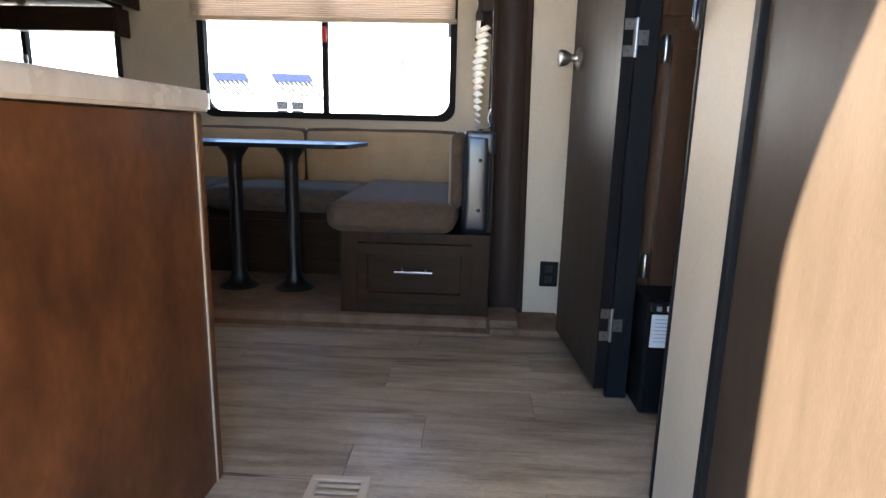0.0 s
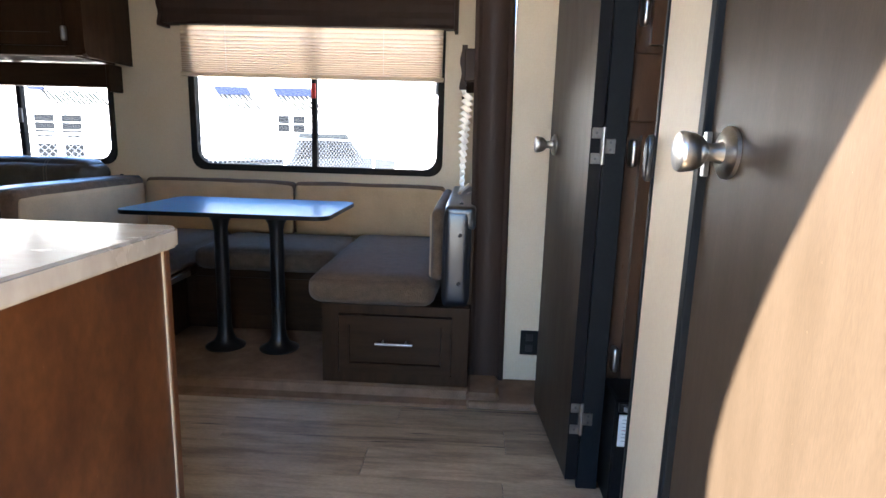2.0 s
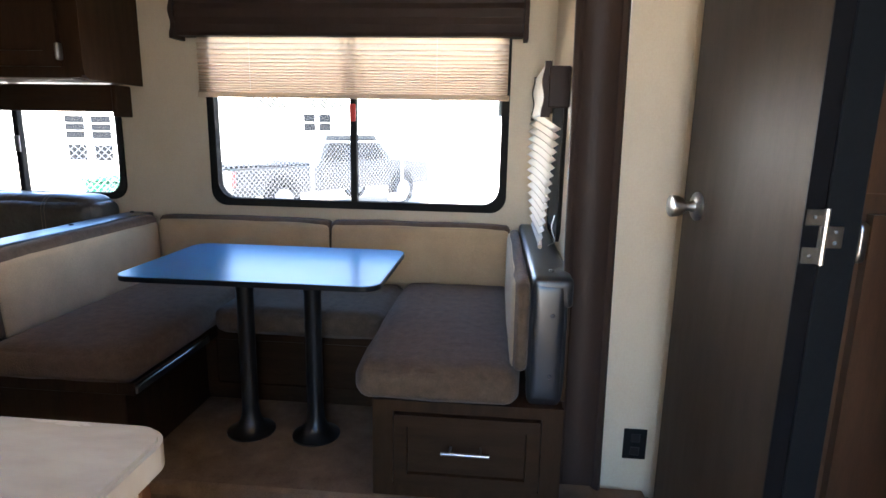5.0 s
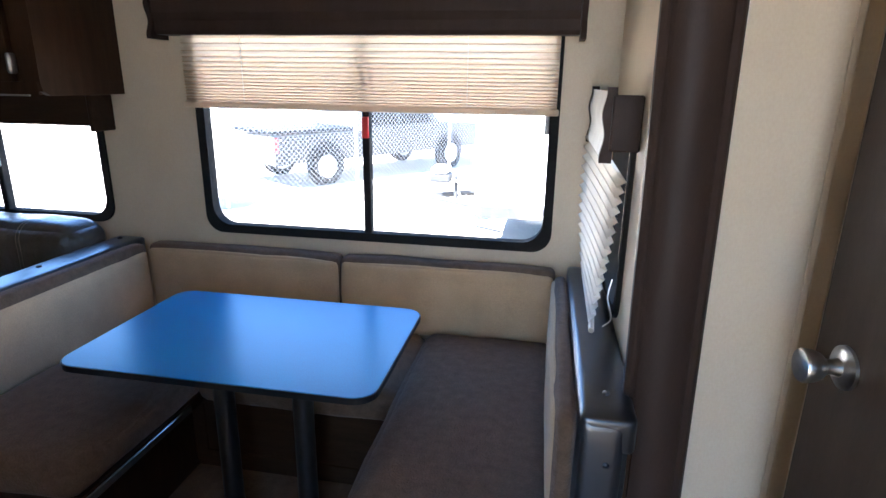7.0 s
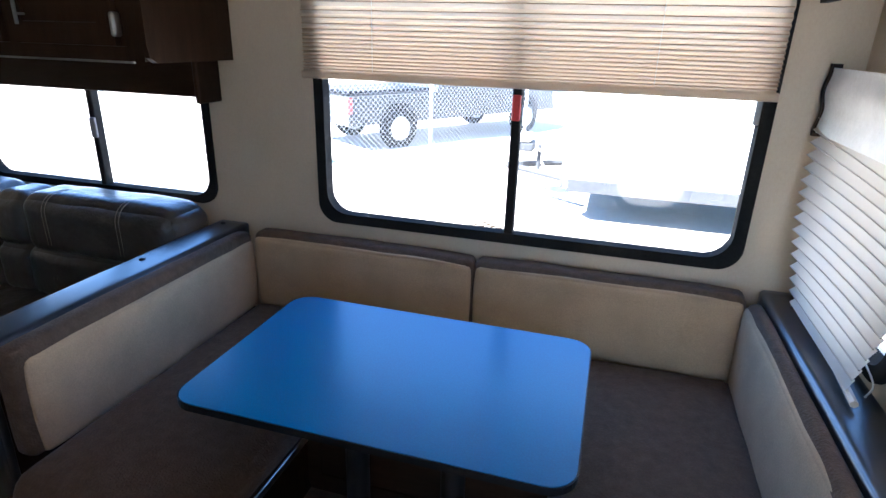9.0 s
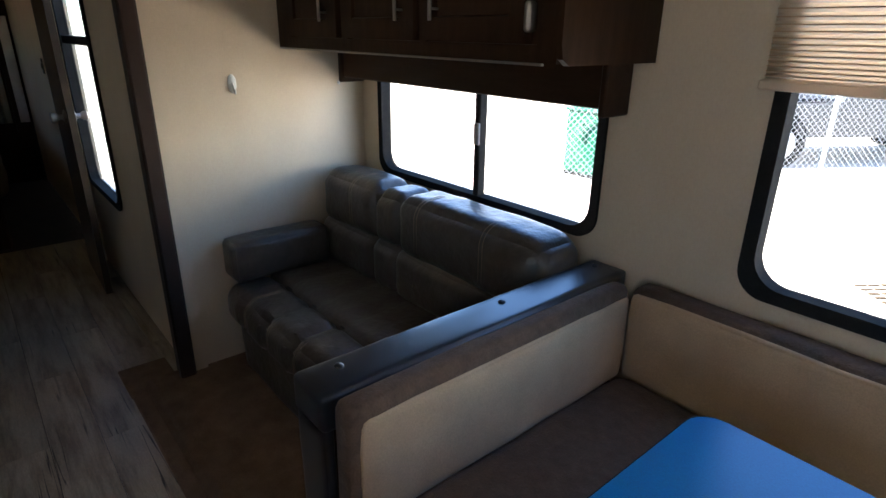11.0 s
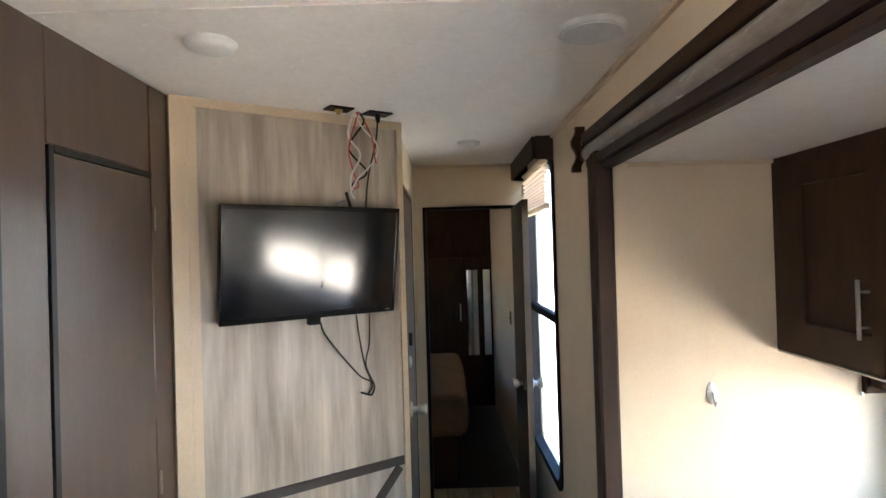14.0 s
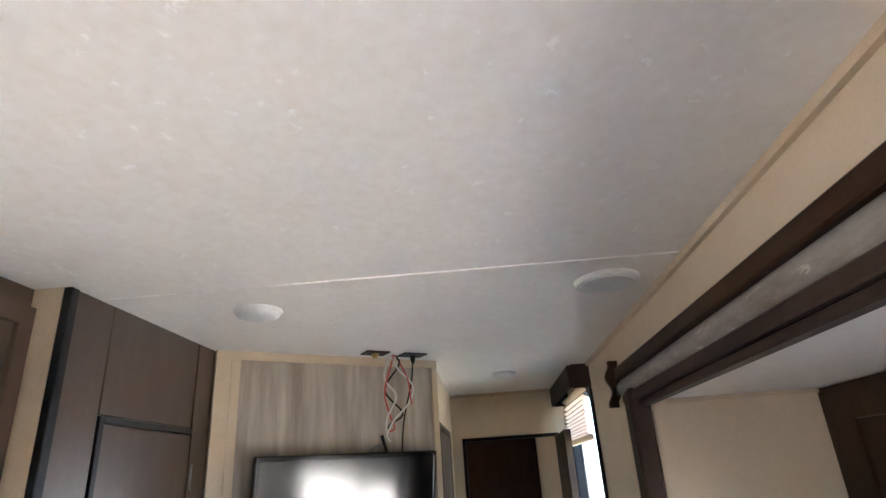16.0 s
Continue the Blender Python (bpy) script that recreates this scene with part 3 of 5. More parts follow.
def pleats(u0, u1, ztop, zbot, y, n, amp, dense=0.35):
    """A pleated shade along x; the folds pack closer towards the hem."""
    bm = bmesh.new()
    rows, cols = 2 * n, 4
    grid = []
    for i in range(rows + 1):
        f = i / rows
        z = ztop + (zbot - ztop) * (f ** (1 - dense))
        a = amp * (1 if i % 2 else -1)
        grid.append([bm.verts.new((u0 + (u1 - u0) * k / cols, y + a, z)) for k in range(cols + 1)])
    for a, b in zip(grid, grid[1:]):
        for k in range(cols):
            bm.faces.new((a[k], a[k + 1], b[k + 1], b[k]))
    return bm


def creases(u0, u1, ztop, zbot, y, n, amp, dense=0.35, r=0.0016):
    """Thin tubes along a pleated shade's room-side folds; their darker cloth paints the fold shadow."""
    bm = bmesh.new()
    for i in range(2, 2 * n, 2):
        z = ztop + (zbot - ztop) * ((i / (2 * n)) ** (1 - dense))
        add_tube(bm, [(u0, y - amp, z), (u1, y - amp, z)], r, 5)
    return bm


def wavy(u, v0, v1, flip=1.0, n=22, amp=0.008):
    """The moulded outline of a valance end cap: depth against height."""
    return [(u - flip * (amp * math.sin(2 * math.pi * (0.15 + 1.7 * k / n)) + 0.004), v0 + (v1 - v0) * k / n) for k in range(n + 1)]


# pleated shade and valance of the wide window
sh = thing("pleated_shade", (-0.90, BY, 1.24), "cream pleated window shade, half lowered above the dinette", "window shade")
part("cloth", pleats(-1.570, -0.222, 1.52, 1.265, BY - 0.028, 16, 0.006, 0.42), SHADE, sh)
part("fold_edges", creases(-1.569, -0.223, 1.52, 1.265, BY - 0.028, 16, 0.006, 0.42), SHADEC, sh, "darker tan lines standing in for shadow along the folds")
part("hem_rail", box((-1.578, BY - 0.040, 1.244), (-0.214, BY - 0.016, 1.266), 0.004), SHADE, sh)
for cx in (-1.33, -0.52):
    part("cord", tube([(cx, BY - 0.044, 1.50), (cx, BY - 0.044, 1.27)], 0.001, 5), WIREW, sh)
va = thing("window_valance", (-0.92, BY, 1.49), "dark brown moulded valance board above the wide window", "valance")
prof = [(BY - 0.003, 1.495), (BY - 0.070, 1.495), (BY - 0.078, 1.508), (BY - 0.076, 1.540), (BY - 0.086, 1.565), (BY - 0.086, 1.600), (BY - 0.078, 1.622), (BY - 0.082, 1.640), (BY - 0.003, 1.640)]
part("board", prism(prof, 0, -1.632, -0.168), VINYLTRIM, va)
for cx in (-1.651, -0.166):
    o = [(BY - 0.003, 1.480)] + [(p, q) for p, q in wavy(BY - 0.088, 1.480, 1.652)] + [(BY - 0.003, 1.652)]
    part("end_cap", prism(o, 0, cx, cx + 0.018), VINYLTRIM, va)
# dark valance over the sofa window
vs = thing("window_valance", (-2.6, BY, 1.17), "plain dark brown valance box above the sofa window", "valance")
part("board", box((-3.20, 3.115, 1.170), (-1.925, 3.135, 1.285), 0.004), DARKH, vs)
part("end_board", box((-1.925, 3.105, 1.150), (-1.905, BY - 0.002, 1.285), 0.004), DARKH, vs)
part("end_board", box((-3.218, 3.10, 1.150), (-3.20, BY - 0.002, 1.285), 0.004), DARKH, vs)
part("rail", box((-3.195, 3.137, 1.172), (-1.93, 3.19, 1.190), 0.004), GREYP, vs, "grey shade rail")
part("rail_end", box((-3.216, 3.09, 1.142), (-3.202, 3.099, 1.156), 0.003), WHITEP, vs)

# broken shade of the end window
bs = thing("broken_shade", (-0.09, 2.9, 0.735), "torn white pleated shade hanging crooked from its valance", "window shade")
bm = bmesh.new()
rows, cols = 30, 14
grid = []
for i in range(rows + 1):
    f = i / rows
    z = 1.215 + (0.745 - 1.215) * f
    ya = 3.185 - 0.10 * f
    yb = 2.60 + 0.02 * f + (0.05 * max(0.0, (f - 0.45) / 0.55) ** 1.4) + (0.010 if i % 2 else -0.010) * (0.3 + f)
    row = []
    for k in range(cols + 1):
        g = k / cols
        y = ya + (yb - ya) * g
        zz = z - 0.075 * g * (1 - f) + 0.05 * math.sin(g * 2.4) * f * (1 - f)
        x = -0.080 - 0.030 * (1 - g) + (0.010 if i % 2 else -0.010) - 0.018 * math.sin(f * 3.1) * (1 - g) + (0.015 * (1 - g) - 0.018 * g) * f + 0.016 * g * (1 - f)
        row.append(bm.verts.new((x, y, zz)))
    grid.append(row)
for a, b in zip(grid, grid[1:]):
    for k in range(cols):
        bm.faces.new((a[k], a[k + 1], b[k + 1], b[k]))
# fold shadow of the torn shade, drawn as darker tubes
folds = bmesh.new()
for row in grid[2:-1:2]:
    add_tube(folds, [v.co.copy() for v in row], 0.0018, 5)
part("cloth", bm, SHADEW, bs, "white pleated cloth with frayed edge")
part("fold_edges", folds, SHADEF, bs, "darker grey lines standing in for shadow along the folds")
bm = tube([(-0.068, 3.08, 0.740), (-0.102, 2.62, 0.738)], 0.008, 6)
part("hem_rail", bm, WALLTRIM, bs)
bm = tube(curve_pts([(-0.04, 2.80, 0.82), (-0.052, 2.76, 0.78), (-0.045, 2.70, 0.745), (-0.07, 2.66, 0.735)]), 0.002, 5)
part("cord", bm, WIREW, bs)
sv = thing("window_valance", (-0.03, 2.85, 1.13), "short brown valance on the end wall with white front", "valance")
part("side_board", box((-0.10, 2.62, 1.195), (-0.031, 2.64, 1.325), 0.004), VINYLTRIM, sv)
part("side_board", box((-0.10, 3.18, 1.195), (-0.031, 3.20, 1.325), 0.004), VINYLTRIM, sv)
o = [(-0.098, 1.330)] + [(p, q) for p, q in wavy(-0.108, 1.175, 1.333, amp=0.0035)][::-1] + [(-0.098, 1.178)]
part("front_board", prism([(p, q) for p, q in o], 1, 2.665, 3.186), WHITEP, sv, "white moulded front")
for cy in (2.645, 3.188):
    o = [(-0.090, 1.165)] + wavy(-0.112, 1.165, 1.342, amp=0.004) + [(-0.090, 1.342)]
    part("end_cap", prism(o, 1, cy, cy + 0.018), VINYLTRIM, sv)

# corridor shade and valance
cs = thing("pleated_shade", (-4.4, SY, 1.80), "tan pleated shade drawn up over the corridor window", "window shade")
part("cloth", pleats(-4.80, -4.09, 2.04, 1.82, SY - 0.030, 11, 0.012, 0.3), SHADE, cs)
part("fold_edges", creases(-4.799, -4.091, 2.04, 1.82, SY - 0.030, 11, 0.012, 0.3, 0.0022), SHADEC, cs, "darker tan lines standing in for shadow along the folds")
part("hem_rail", box((-4.81, SY - 0.044, 1.800), (-4.08, SY - 0.016, 1.824), 0.004), SHADE, cs)
cv = thing("window_valance", (-4.4, SY, 2.02), "dark brown box valance over the corridor window", "valance")
part("front_board", box((-4.82, SY - 0.10, 2.02), (-4.04, SY - 0.085, 2.125), 0.008), VINYLTRIM, cv)
part("side_board", box((-4.055, SY - 0.085, 2.02), (-4.04, SY - 0.002, 2.125), 0.004), VINYLTRIM, cv)
part("side_board", box((-4.82, SY - 0.085, 2.02), (-4.805, SY - 0.002, 2.125), 0.004), VINYLTRIM, cv)

# ---------------------------------------------------------------- slide-out trim


def fluted(x0, x1, y, depth):
    """Plan outline of a moulded jamb: a narrow bead at each side and a broad swell between."""
    pts = [(x0, y)]
    n = 28
    for k in range(n + 1):
        f = k / n
        if f < 0.16:
            d = 0.55 + 0.25 * math.sin(math.pi * f / 0.16)
        elif f > 0.86:
            d = 0.45 + 0.25 * math.sin(math.pi * (f - 0.86) / 0.14)
        else:
            d = 0.50 + 0.50 * math.sin(math.pi * (f - 0.16) / 0.70) ** 0.7
        pts.append((x0 + (x1 - x0) * f, y - depth * d))
    return pts + [(x1, y)]


jamb = prism(fluted(0.0, 1.0, SY - 0.001, 0.034), 2, 0.0, 2.02)
for v in jamb.verts:          # the slide-out sits a little out of plumb
    a, b = -0.040 - 0.016 * v.co.z, 0.101 - 0.015 * v.co.z
    v.co.x = a + (b - a) * v.co.x
structure("trim_slide_right", jamb, VINYLTRIM, "dark brown moulded jamb of the slide-out opening", "trim")
structure("trim_slide_left", boxes(((-3.29, SY - 0.05, 0.0), (-3.225, SY - 0.001, 1.90)), ((-3.222, SY - 0.06, 0.0), (-3.175, SY - 0.001, 1.90)), bev=0.008), VINYLTRIM, "dark brown jamb of the slide-out opening", "trim")
structure("trim_slide_bottom", boxes(((-3.175, SY - 0.034, 1.846), (-0.07, SY - 0.001, 1.8655)), bev=0.004), VINYLTRIM, "dark brown edge under the slide-out header", "trim")
structure("trim_slide_top", boxes(((-3.30, SY - 0.050, 1.866), (-0.07, SY - 0.001, 1.894)), bev=0.004), VINYLTRIM, "dark brown rail under the slide-out header", "trim")
fa = tagged(thing("fascia", (-1.6, SY, 1.88), "grey-brown moulded header board over the slide-out opening", "header board"), kind="structure")
prof = [(SY - 0.001, 1.895)]
for k in range(13):
    f = k / 12
    prof.append((SY - 0.036 - 0.012 * math.sin(math.pi * f) ** 0.8, 1.896 + 0.050 * f))
prof += [(SY - 0.001, 1.947)]
part("board", prism(prof, 0, -3.355, -0.07), FASCIA, fa, smooth=True)
part("top_edge", box((-3.355, SY - 0.050, 1.948), (-0.07, SY - 0.001, 1.986), 0.004), DARKH, fa)
o = [(p - 0.006, q) for p, q in wavy(SY - 0.056, 1.866, 2.016)] + [(p + 0.024, q) for p, q in wavy(SY - 0.056, 1.866, 2.016)][::-1]
part("end_cap", prism(o, 0, -3.402, -3.380), DARK, fa)
part("cap_stem", box((-3.381, SY - 0.046, 1.90), (-3.354, SY - 0.001, 1.95), 0.003), DARK, fa)

# carpet over the slide-out lip
cp = bmesh.new()
prof = [(2.125, 0.0), (2.130, 0.010), (2.175, 0.014), (2.190, 0.040), (2.205, 0.046), (2.9, 0.046), (2.9, 0.037), (2.197, 0.037), (2.197, 0.0)]
add_prism(cp, prof, 0, -3.252, -0.04)
structure("carpet", cp, CARPET, "worn brown carpet lapping over the slide-out edge", "carpet")
structure("carpet_edge", boxes(((-3.46, 2.12, 0.0), (-3.224, 2.305, 0.010)), ((-0.038, 2.13, 0.0), (0.235, SY - 0.002, 0.026)), bev=0.006), CARPET, "brown carpet beside the slide-out", "carpet")
structure("carpet_flap", box((-0.045, 2.150, 0.012), (0.078, 2.335, 0.050), 0.013), CARPET, "loose brown carpet flap under the slide-out jamb", "carpet")

def framed(lo, hi, axis, out, rail, deep=0.009):
    """A board whose field is sunk within a frame, in one piece."""
    bm = box(lo, hi)
    bm.faces.ensure_lookup_table()
    f = max(bm.faces, key=lambda q: q.calc_center_median()[axis] * out)
    bmesh.ops.inset_region(bm, faces=[f], thickness=rail)
    bmesh.ops.inset_region(bm, faces=[f], thickness=0.004)
    for v in f.verts:
        v.co[axis] -= out * deep
    return bm


# ---------------------------------------------------------------- dinette


def button(parent, at, axis, r=0.010):
    part("button", lathe(at, axis, [(-0.004, r * 0.9), (0.0, r), (0.003, r * 0.8), (0.005, r * 0.2)], 12), VINYL, parent, smooth=True)


# right bench
rb = thing("dinette_bench", (-0.31, 2.7, 0.046), "dark wooden dinette bench with a front drawer", "bench", "dinette benches")
part("body", boxes(((-0.588, 2.2255, 0.046), (-0.045, 3.21, 0.350))), DARK, rb)
part("face_frame", boxes(((-0.590, 2.212, 0.046), (-0.530, 2.224, 0.352)), ((-0.102, 2.212, 0.046), (-0.043, 2.224, 0.352)), ((-0.530, 2.212, 0.318), (-0.102, 2.224, 0.352)), ((-0.530, 2.212, 0.046), (-0.102, 2.224, 0.085))), DARK, rb)
dw = part("drawer_front", framed((-0.525, 2.200, 0.090), (-0.107, 2.2225, 0.313), 1, -1, 0.052, 0.010), DARKH, rb)
hb = tube([(-0.386, 2.172, 0.216), (-0.248, 2.172, 0.216)], 0.005, 10)
for hx in (-0.36, -0.274):
    add_tube(hb, [(hx, 2.172, 0.216), (hx, 2.212, 0.216)], 0.0035, 8)
part("handle", hb, CHROME, dw, "brushed nickel bar handle", smooth=True)
# left bench and back bench
lb = thing("dinette_bench", (-1.58, 2.7, 0.046), "dark wooden dinette bench with a metal-edged seat board", "bench", "dinette benches")
part("body", box((-1.84, 2.25, 0.046), (-1.375, 3.21, 0.311)), DARK, lb)
part("seat_board", boxes(((-1.845, 2.215, 0.312), (-1.376, 3.21, 0.352)), ((-1.376, 2.215, 0.312), (-1.318, 2.735, 0.352)), bev=0.002), DARK, lb)
part("edge_strip", box((-1.3175, 2.215, 0.318), (-1.311, 2.66, 0.342), 0.002), CHROME, lb, "metal edge strip")
bb = thing("dinette_bench", (-0.95, 2.9, 0.046), "dark wooden back bench under the window", "bench", "dinette benches")
part("body", box((-1.374, 2.752, 0.046), (-0.590, 3.21, 0.345)), DARK, bb)
part("front_panel", framed((-1.372, 2.740, 0.075), (-0.592, 2.7515, 0.343), 1, -1, 0.06, 0.005), DARKH, bb)

seat_mat = CUSHB
solid("seat_cushion", soft((-0.640, 2.185, 0.352), (-0.172, 3.14, 0.462), 0.045, 0.010, 16, 0.004, 1.0), seat_mat, "brown woven bench seat cushion with rounded front", "cushion", (-0.4, 2.65, 0.352), "seat cushions", True)
solid("seat_cushion", soft((-1.780, 2.175, 0.354), (-1.302, 3.14, 0.458), 0.045, 0.010, 16, 0.004, 2.0), seat_mat, "brown woven bench seat cushion beside the sofa divider", "cushion", (-1.5, 2.65, 0.354), "seat cushions", True)
solid("seat_cushion", soft((-1.300, 2.665, 0.347), (-0.642, 3.14, 0.450), 0.040, 0.008, 14, 0.004, 3.0), seat_mat, "brown woven back bench cushion", "cushion", (-0.95, 2.9, 0.347), "seat cushions", True)


def back_cushion(lo, hi, thin, front, label, seed, band=0.016):
    """Tan face panel on a brown boxed cushion; thin: axis of thickness, front: side that faces the table."""
    c = thing("back_cushion", ((lo[0] + hi[0]) / 2, (lo[1] + hi[1]) / 2, lo[2]), label, "cushion", "back cushions")
    part("body", soft(lo, hi, 0.022, 0.004, 12, 0.003, seed), CUSHB, c, smooth=True)
    a, b = list(lo), list(hi)
    for i in range(3):
        if i != thin:
            a[i] += 0.002 if i == 2 else 0.008
            b[i] -= band if i == 2 else 0.006
    if thin == 0:
        a[1] += 0.018
    if front > 0:
        a[thin] = hi[thin] - 0.020
        b[thin] = hi[thin] + 0.008
    else:
        b[thin] = lo[thin] + 0.020
        a[thin] = lo[thin] - 0.008
    part("face_panel", soft(a, b, 0.014, 0.006, 12, 0.003, seed + 5), CUSHT, c, "tan fabric face", smooth=True)
    return c


back_cushion((-1.775, 3.135, 0.440), (-0.985, 3.215, 0.718), 1, -1, "tan and brown back cushion against the window wall", 11.0)
back_cushion((-0.976, 3.135, 0.440), (-0.190, 3.215, 0.718), 1, -1, "tan and brown back cushion against the window wall", 12.0)
back_cushion((-0.192, 2.235, 0.445), (-0.148, 3.135, 0.712), 0, -1, "tan and brown back cushion on the end ledge", 13.0)
back_cushion((-1.842, 2.258, 0.440), (-1.779, 3.14, 0.720), 0, 1, "pale tan and brown back cushion on the sofa divider", 14.0, 0.030)

# padded dividers
dv = thing("padded_divider", (-1.9, 2.7, 0.046), "dark vinyl padded divider between sofa and dinette", "divider")
part("panel", box((-1.945, 2.262, 0.046), (-1.848, 3.215, 0.655), 0.004), DARK, dv)
part("top_pad", soft((-1.962, 2.238, 0.640), (-1.842, 3.217, 0.722), 0.012, 0.003, 16, 0.0012, 21.0), VINYL, dv, "dark vinyl pad with buttons", smooth=True)
part("end_pad", soft((-1.958, 2.240, 0.048), (-1.846, 2.266, 0.66), 0.012, 0.004, 12, 0.002, 22.0), VINYL, dv, smooth=True)
for yy in (2.320, 2.782, 3.165):
    button(dv, (-1.918, yy, 0.726), (0, 0, 1))
er = thing("padded_divider", (-0.09, 2.7, 0.35), "dark vinyl padded ledge at the dinette's end", "divider")
part("panel", box((-0.142, 2.262, 0.352), (-0.034, 3.215, 0.655), 0.004), DARK, er)
part("top_pad", soft((-0.146, 2.240, 0.640), (-0.034, 3.217, 0.722), 0.012, 0.003, 16, 0.0012, 23.0), VINYL, er, "dark vinyl pad with buttons", smooth=True)
part("end_pad", soft((-0.146, 2.238, 0.352), (-0.052, 2.270, 0.715), 0.014, 0.006, 12, 0.002, 24.0), VINYL, er, smooth=True)
for zz in (0.44, 0.62):
    button(er, (-0.088, 2.234, zz), (0, -1, 0), 0.008)
for yy in (2.33, 3.1):
    button(er, (-0.088, yy, 0.726), (0, 0, 1), 0.008)

# table
tb = thing("dinette_table", (-1.0, 2.57, 0.046), "blue laminate dinette table on two black pedestal legs", "table")
part("tabletop", prism(rrect(-1.425, -0.595, 2.305, 2.845, 0.055), 2, 0.645, 0.660), TABLETOP, tb)
part("edge_band", ring(2, 0.643, 0.6585, -1.428, -0.592, 2.302, 2.848, 0.0035, 0.053, 0.057), BLACK, tb)
for lx in (-1.100, -0.862):
    ly = 2.520
    part("leg", lathe((lx, ly, 0.046), (0, 0, 1), [(0.0, 0.084), (0.006, 0.084), (0.012, 0.070), (0.03, 0.045), (0.06, 0.033), (0.10, 0.0285), (0.52, 0.0285), (0.55, 0.034), (0.582, 0.055), (0.598, 0.07)], 24), BLACKM, tb, smooth=True)

# ---------------------------------------------------------------- sofa
so = thing("sofa", (-2.56, 2.85, 0.046), "dark brown leather two-seat sofa with stitched channels", "sofa")
part("base", box((-3.10, 2.60, 0.046), (-1.975, 3.18, 0.28), 0.01), LEATHER, so)
part("front_panel", soft((-3.12, 2.535, 0.05), (-1.975, 2.61, 0.34), 0.025, 0.008, 14, 0.006, 31.0), LEATHER, so, smooth=True)
part("front_roll", soft((-3.175, 2.500, 0.255), (-1.972, 2.705, 0.412), 0.060, 0.008, 54, 0.007, 33.0, 6, 0, 0.013), LEATHER, so, smooth=True)
part("seat", soft((-3.175, 2.690, 0.275), (-1.972, 3.03, 0.420), 0.030, 0.008, 54, 0.007, 36.0, 6, 0, 0.008), LEATHER, so, smooth=True)
for i, (xa, xb, top) in enumerate(((-3.200, -2.784, 0.800), (-2.812, -2.630, 0.788), (-2.658, -1.975, 0.800))):
    part("lower_back", soft((xa, 2.965 + 0.004 * (i == 1), 0.405), (xb, 3.15, 0.600), 0.045, 0.010, 22, 0.006, 40.0 + i), LEATHER, so, smooth=True)
    part("upper_back", soft((xa, 2.980 + 0.005 * (i == 1), 0.575), (xb, 3.185, top), 0.062, 0.014, 30, 0.006, 44.0 + i), LEATHER, so, smooth=True)
for k in range(1, 6):          # a double row of stitches beside each channel
    for off in (0.030, 0.042):
        sx = -3.175 + 1.203 * k / 6 + off
        arc = [(sx, 2.4935, 0.31)] + [(sx, 2.560 - 0.0668 * math.cos(radians(a)), 0.352 + 0.0668 * math.sin(radians(a))) for a in range(0, 91, 10)] + [(sx, 2.64, 0.4195)]
        part("stitching", tube(arc, 0.0011, 5), STITCH, so, "tan stitching")
for sx in (-2.945, -2.930, -2.520, -2.505, -2.195, -2.180):
    arc = [(sx, 2.964, 0.63), (sx, 2.963, 0.69)] + [(sx, 3.030 - 0.067 * math.cos(radians(a)), 0.745 + 0.067 * math.sin(radians(a))) for a in range(0, 91, 10)] + [(sx, 3.09, 0.814)]
    part("stitching", tube(arc, 0.0011, 5), STITCH, so, "tan stitching")
for sx in (-2.945, -2.930, -2.520, -2.505, -2.195, -2.180):
    part("stitching", tube([(sx, 2.9655, 0.455), (sx, 2.956, 0.50), (sx, 2.9655, 0.555)], 0.0011, 5), STITCH, so, "tan stitching")
part("seat_seam", tube([(-3.14, 2.698, 0.400), (-2.0, 2.698, 0.400)], 0.004, 6), BLACK, so)
ab = solid("arm_bolster", soft((-3.208, 2.532, 0.425), (-3.083, 2.940, 0.585), 0.022, 0.006, 18, 0.004, 50.0), LEATHER, "dark grey leather arm bolster lying on the sofa", "bolster", (-3.15, 2.75, 0.425), smooth=True)

for py in (2.544, 2.928):
    loop = [(u, py, v) for u, v in rrect(-3.2065, -3.0845, 0.427, 0.5835, 0.022)]
    part("piping", tube(loop + loop[:1], 0.0028, 6), LEATHER, ab, smooth=True)

# overhead cabinet
oc = thing("overhead_cabinet", (-2.53, 3.0, 1.288), "dark wooden overhead cabinet above the sofa", "cabinet")
part("body", boxes(((-3.218, 2.872, 1.292), (-1.94, 3.218, SH - 0.002)), ((-1.94, 2.86, 1.315), (-1.862, 3.218, SH - 0.002))), DARK, oc)
part("end_panel", prism([(2.845, 1.33), (2.852, 1.300), (2.875, 1.286), (3.217, 1.286), (3.217, SH - 0.003), (2.845, SH - 0.003)], 0, -1.862, -1.846), DARK, oc)
part("face_frame", boxes(((-3.218, 2.852, 1.290), (-1.864, 2.870, 1.328)), ((-3.218, 2.852, SH - 0.04), (-1.864, 2.870, SH - 0.003)), ((-3.218, 2.852, 1.328), (-3.112, 2.870, SH - 0.04)), ((-2.748, 2.852, 1.328), (-2.716, 2.870, SH - 0.04)), ((-2.341, 2.852, 1.328), (-2.316, 2.870, SH - 0.04)), ((-1.92, 2.852, 1.328), (-1.864, 2.870, SH - 0.04))), DARK, oc)
part("edge_strip", box((-3.21, 2.848, 1.284), (-1.90, 2.856, 1.2895), 0.001), CHROME, oc, "thin bright edge strip")


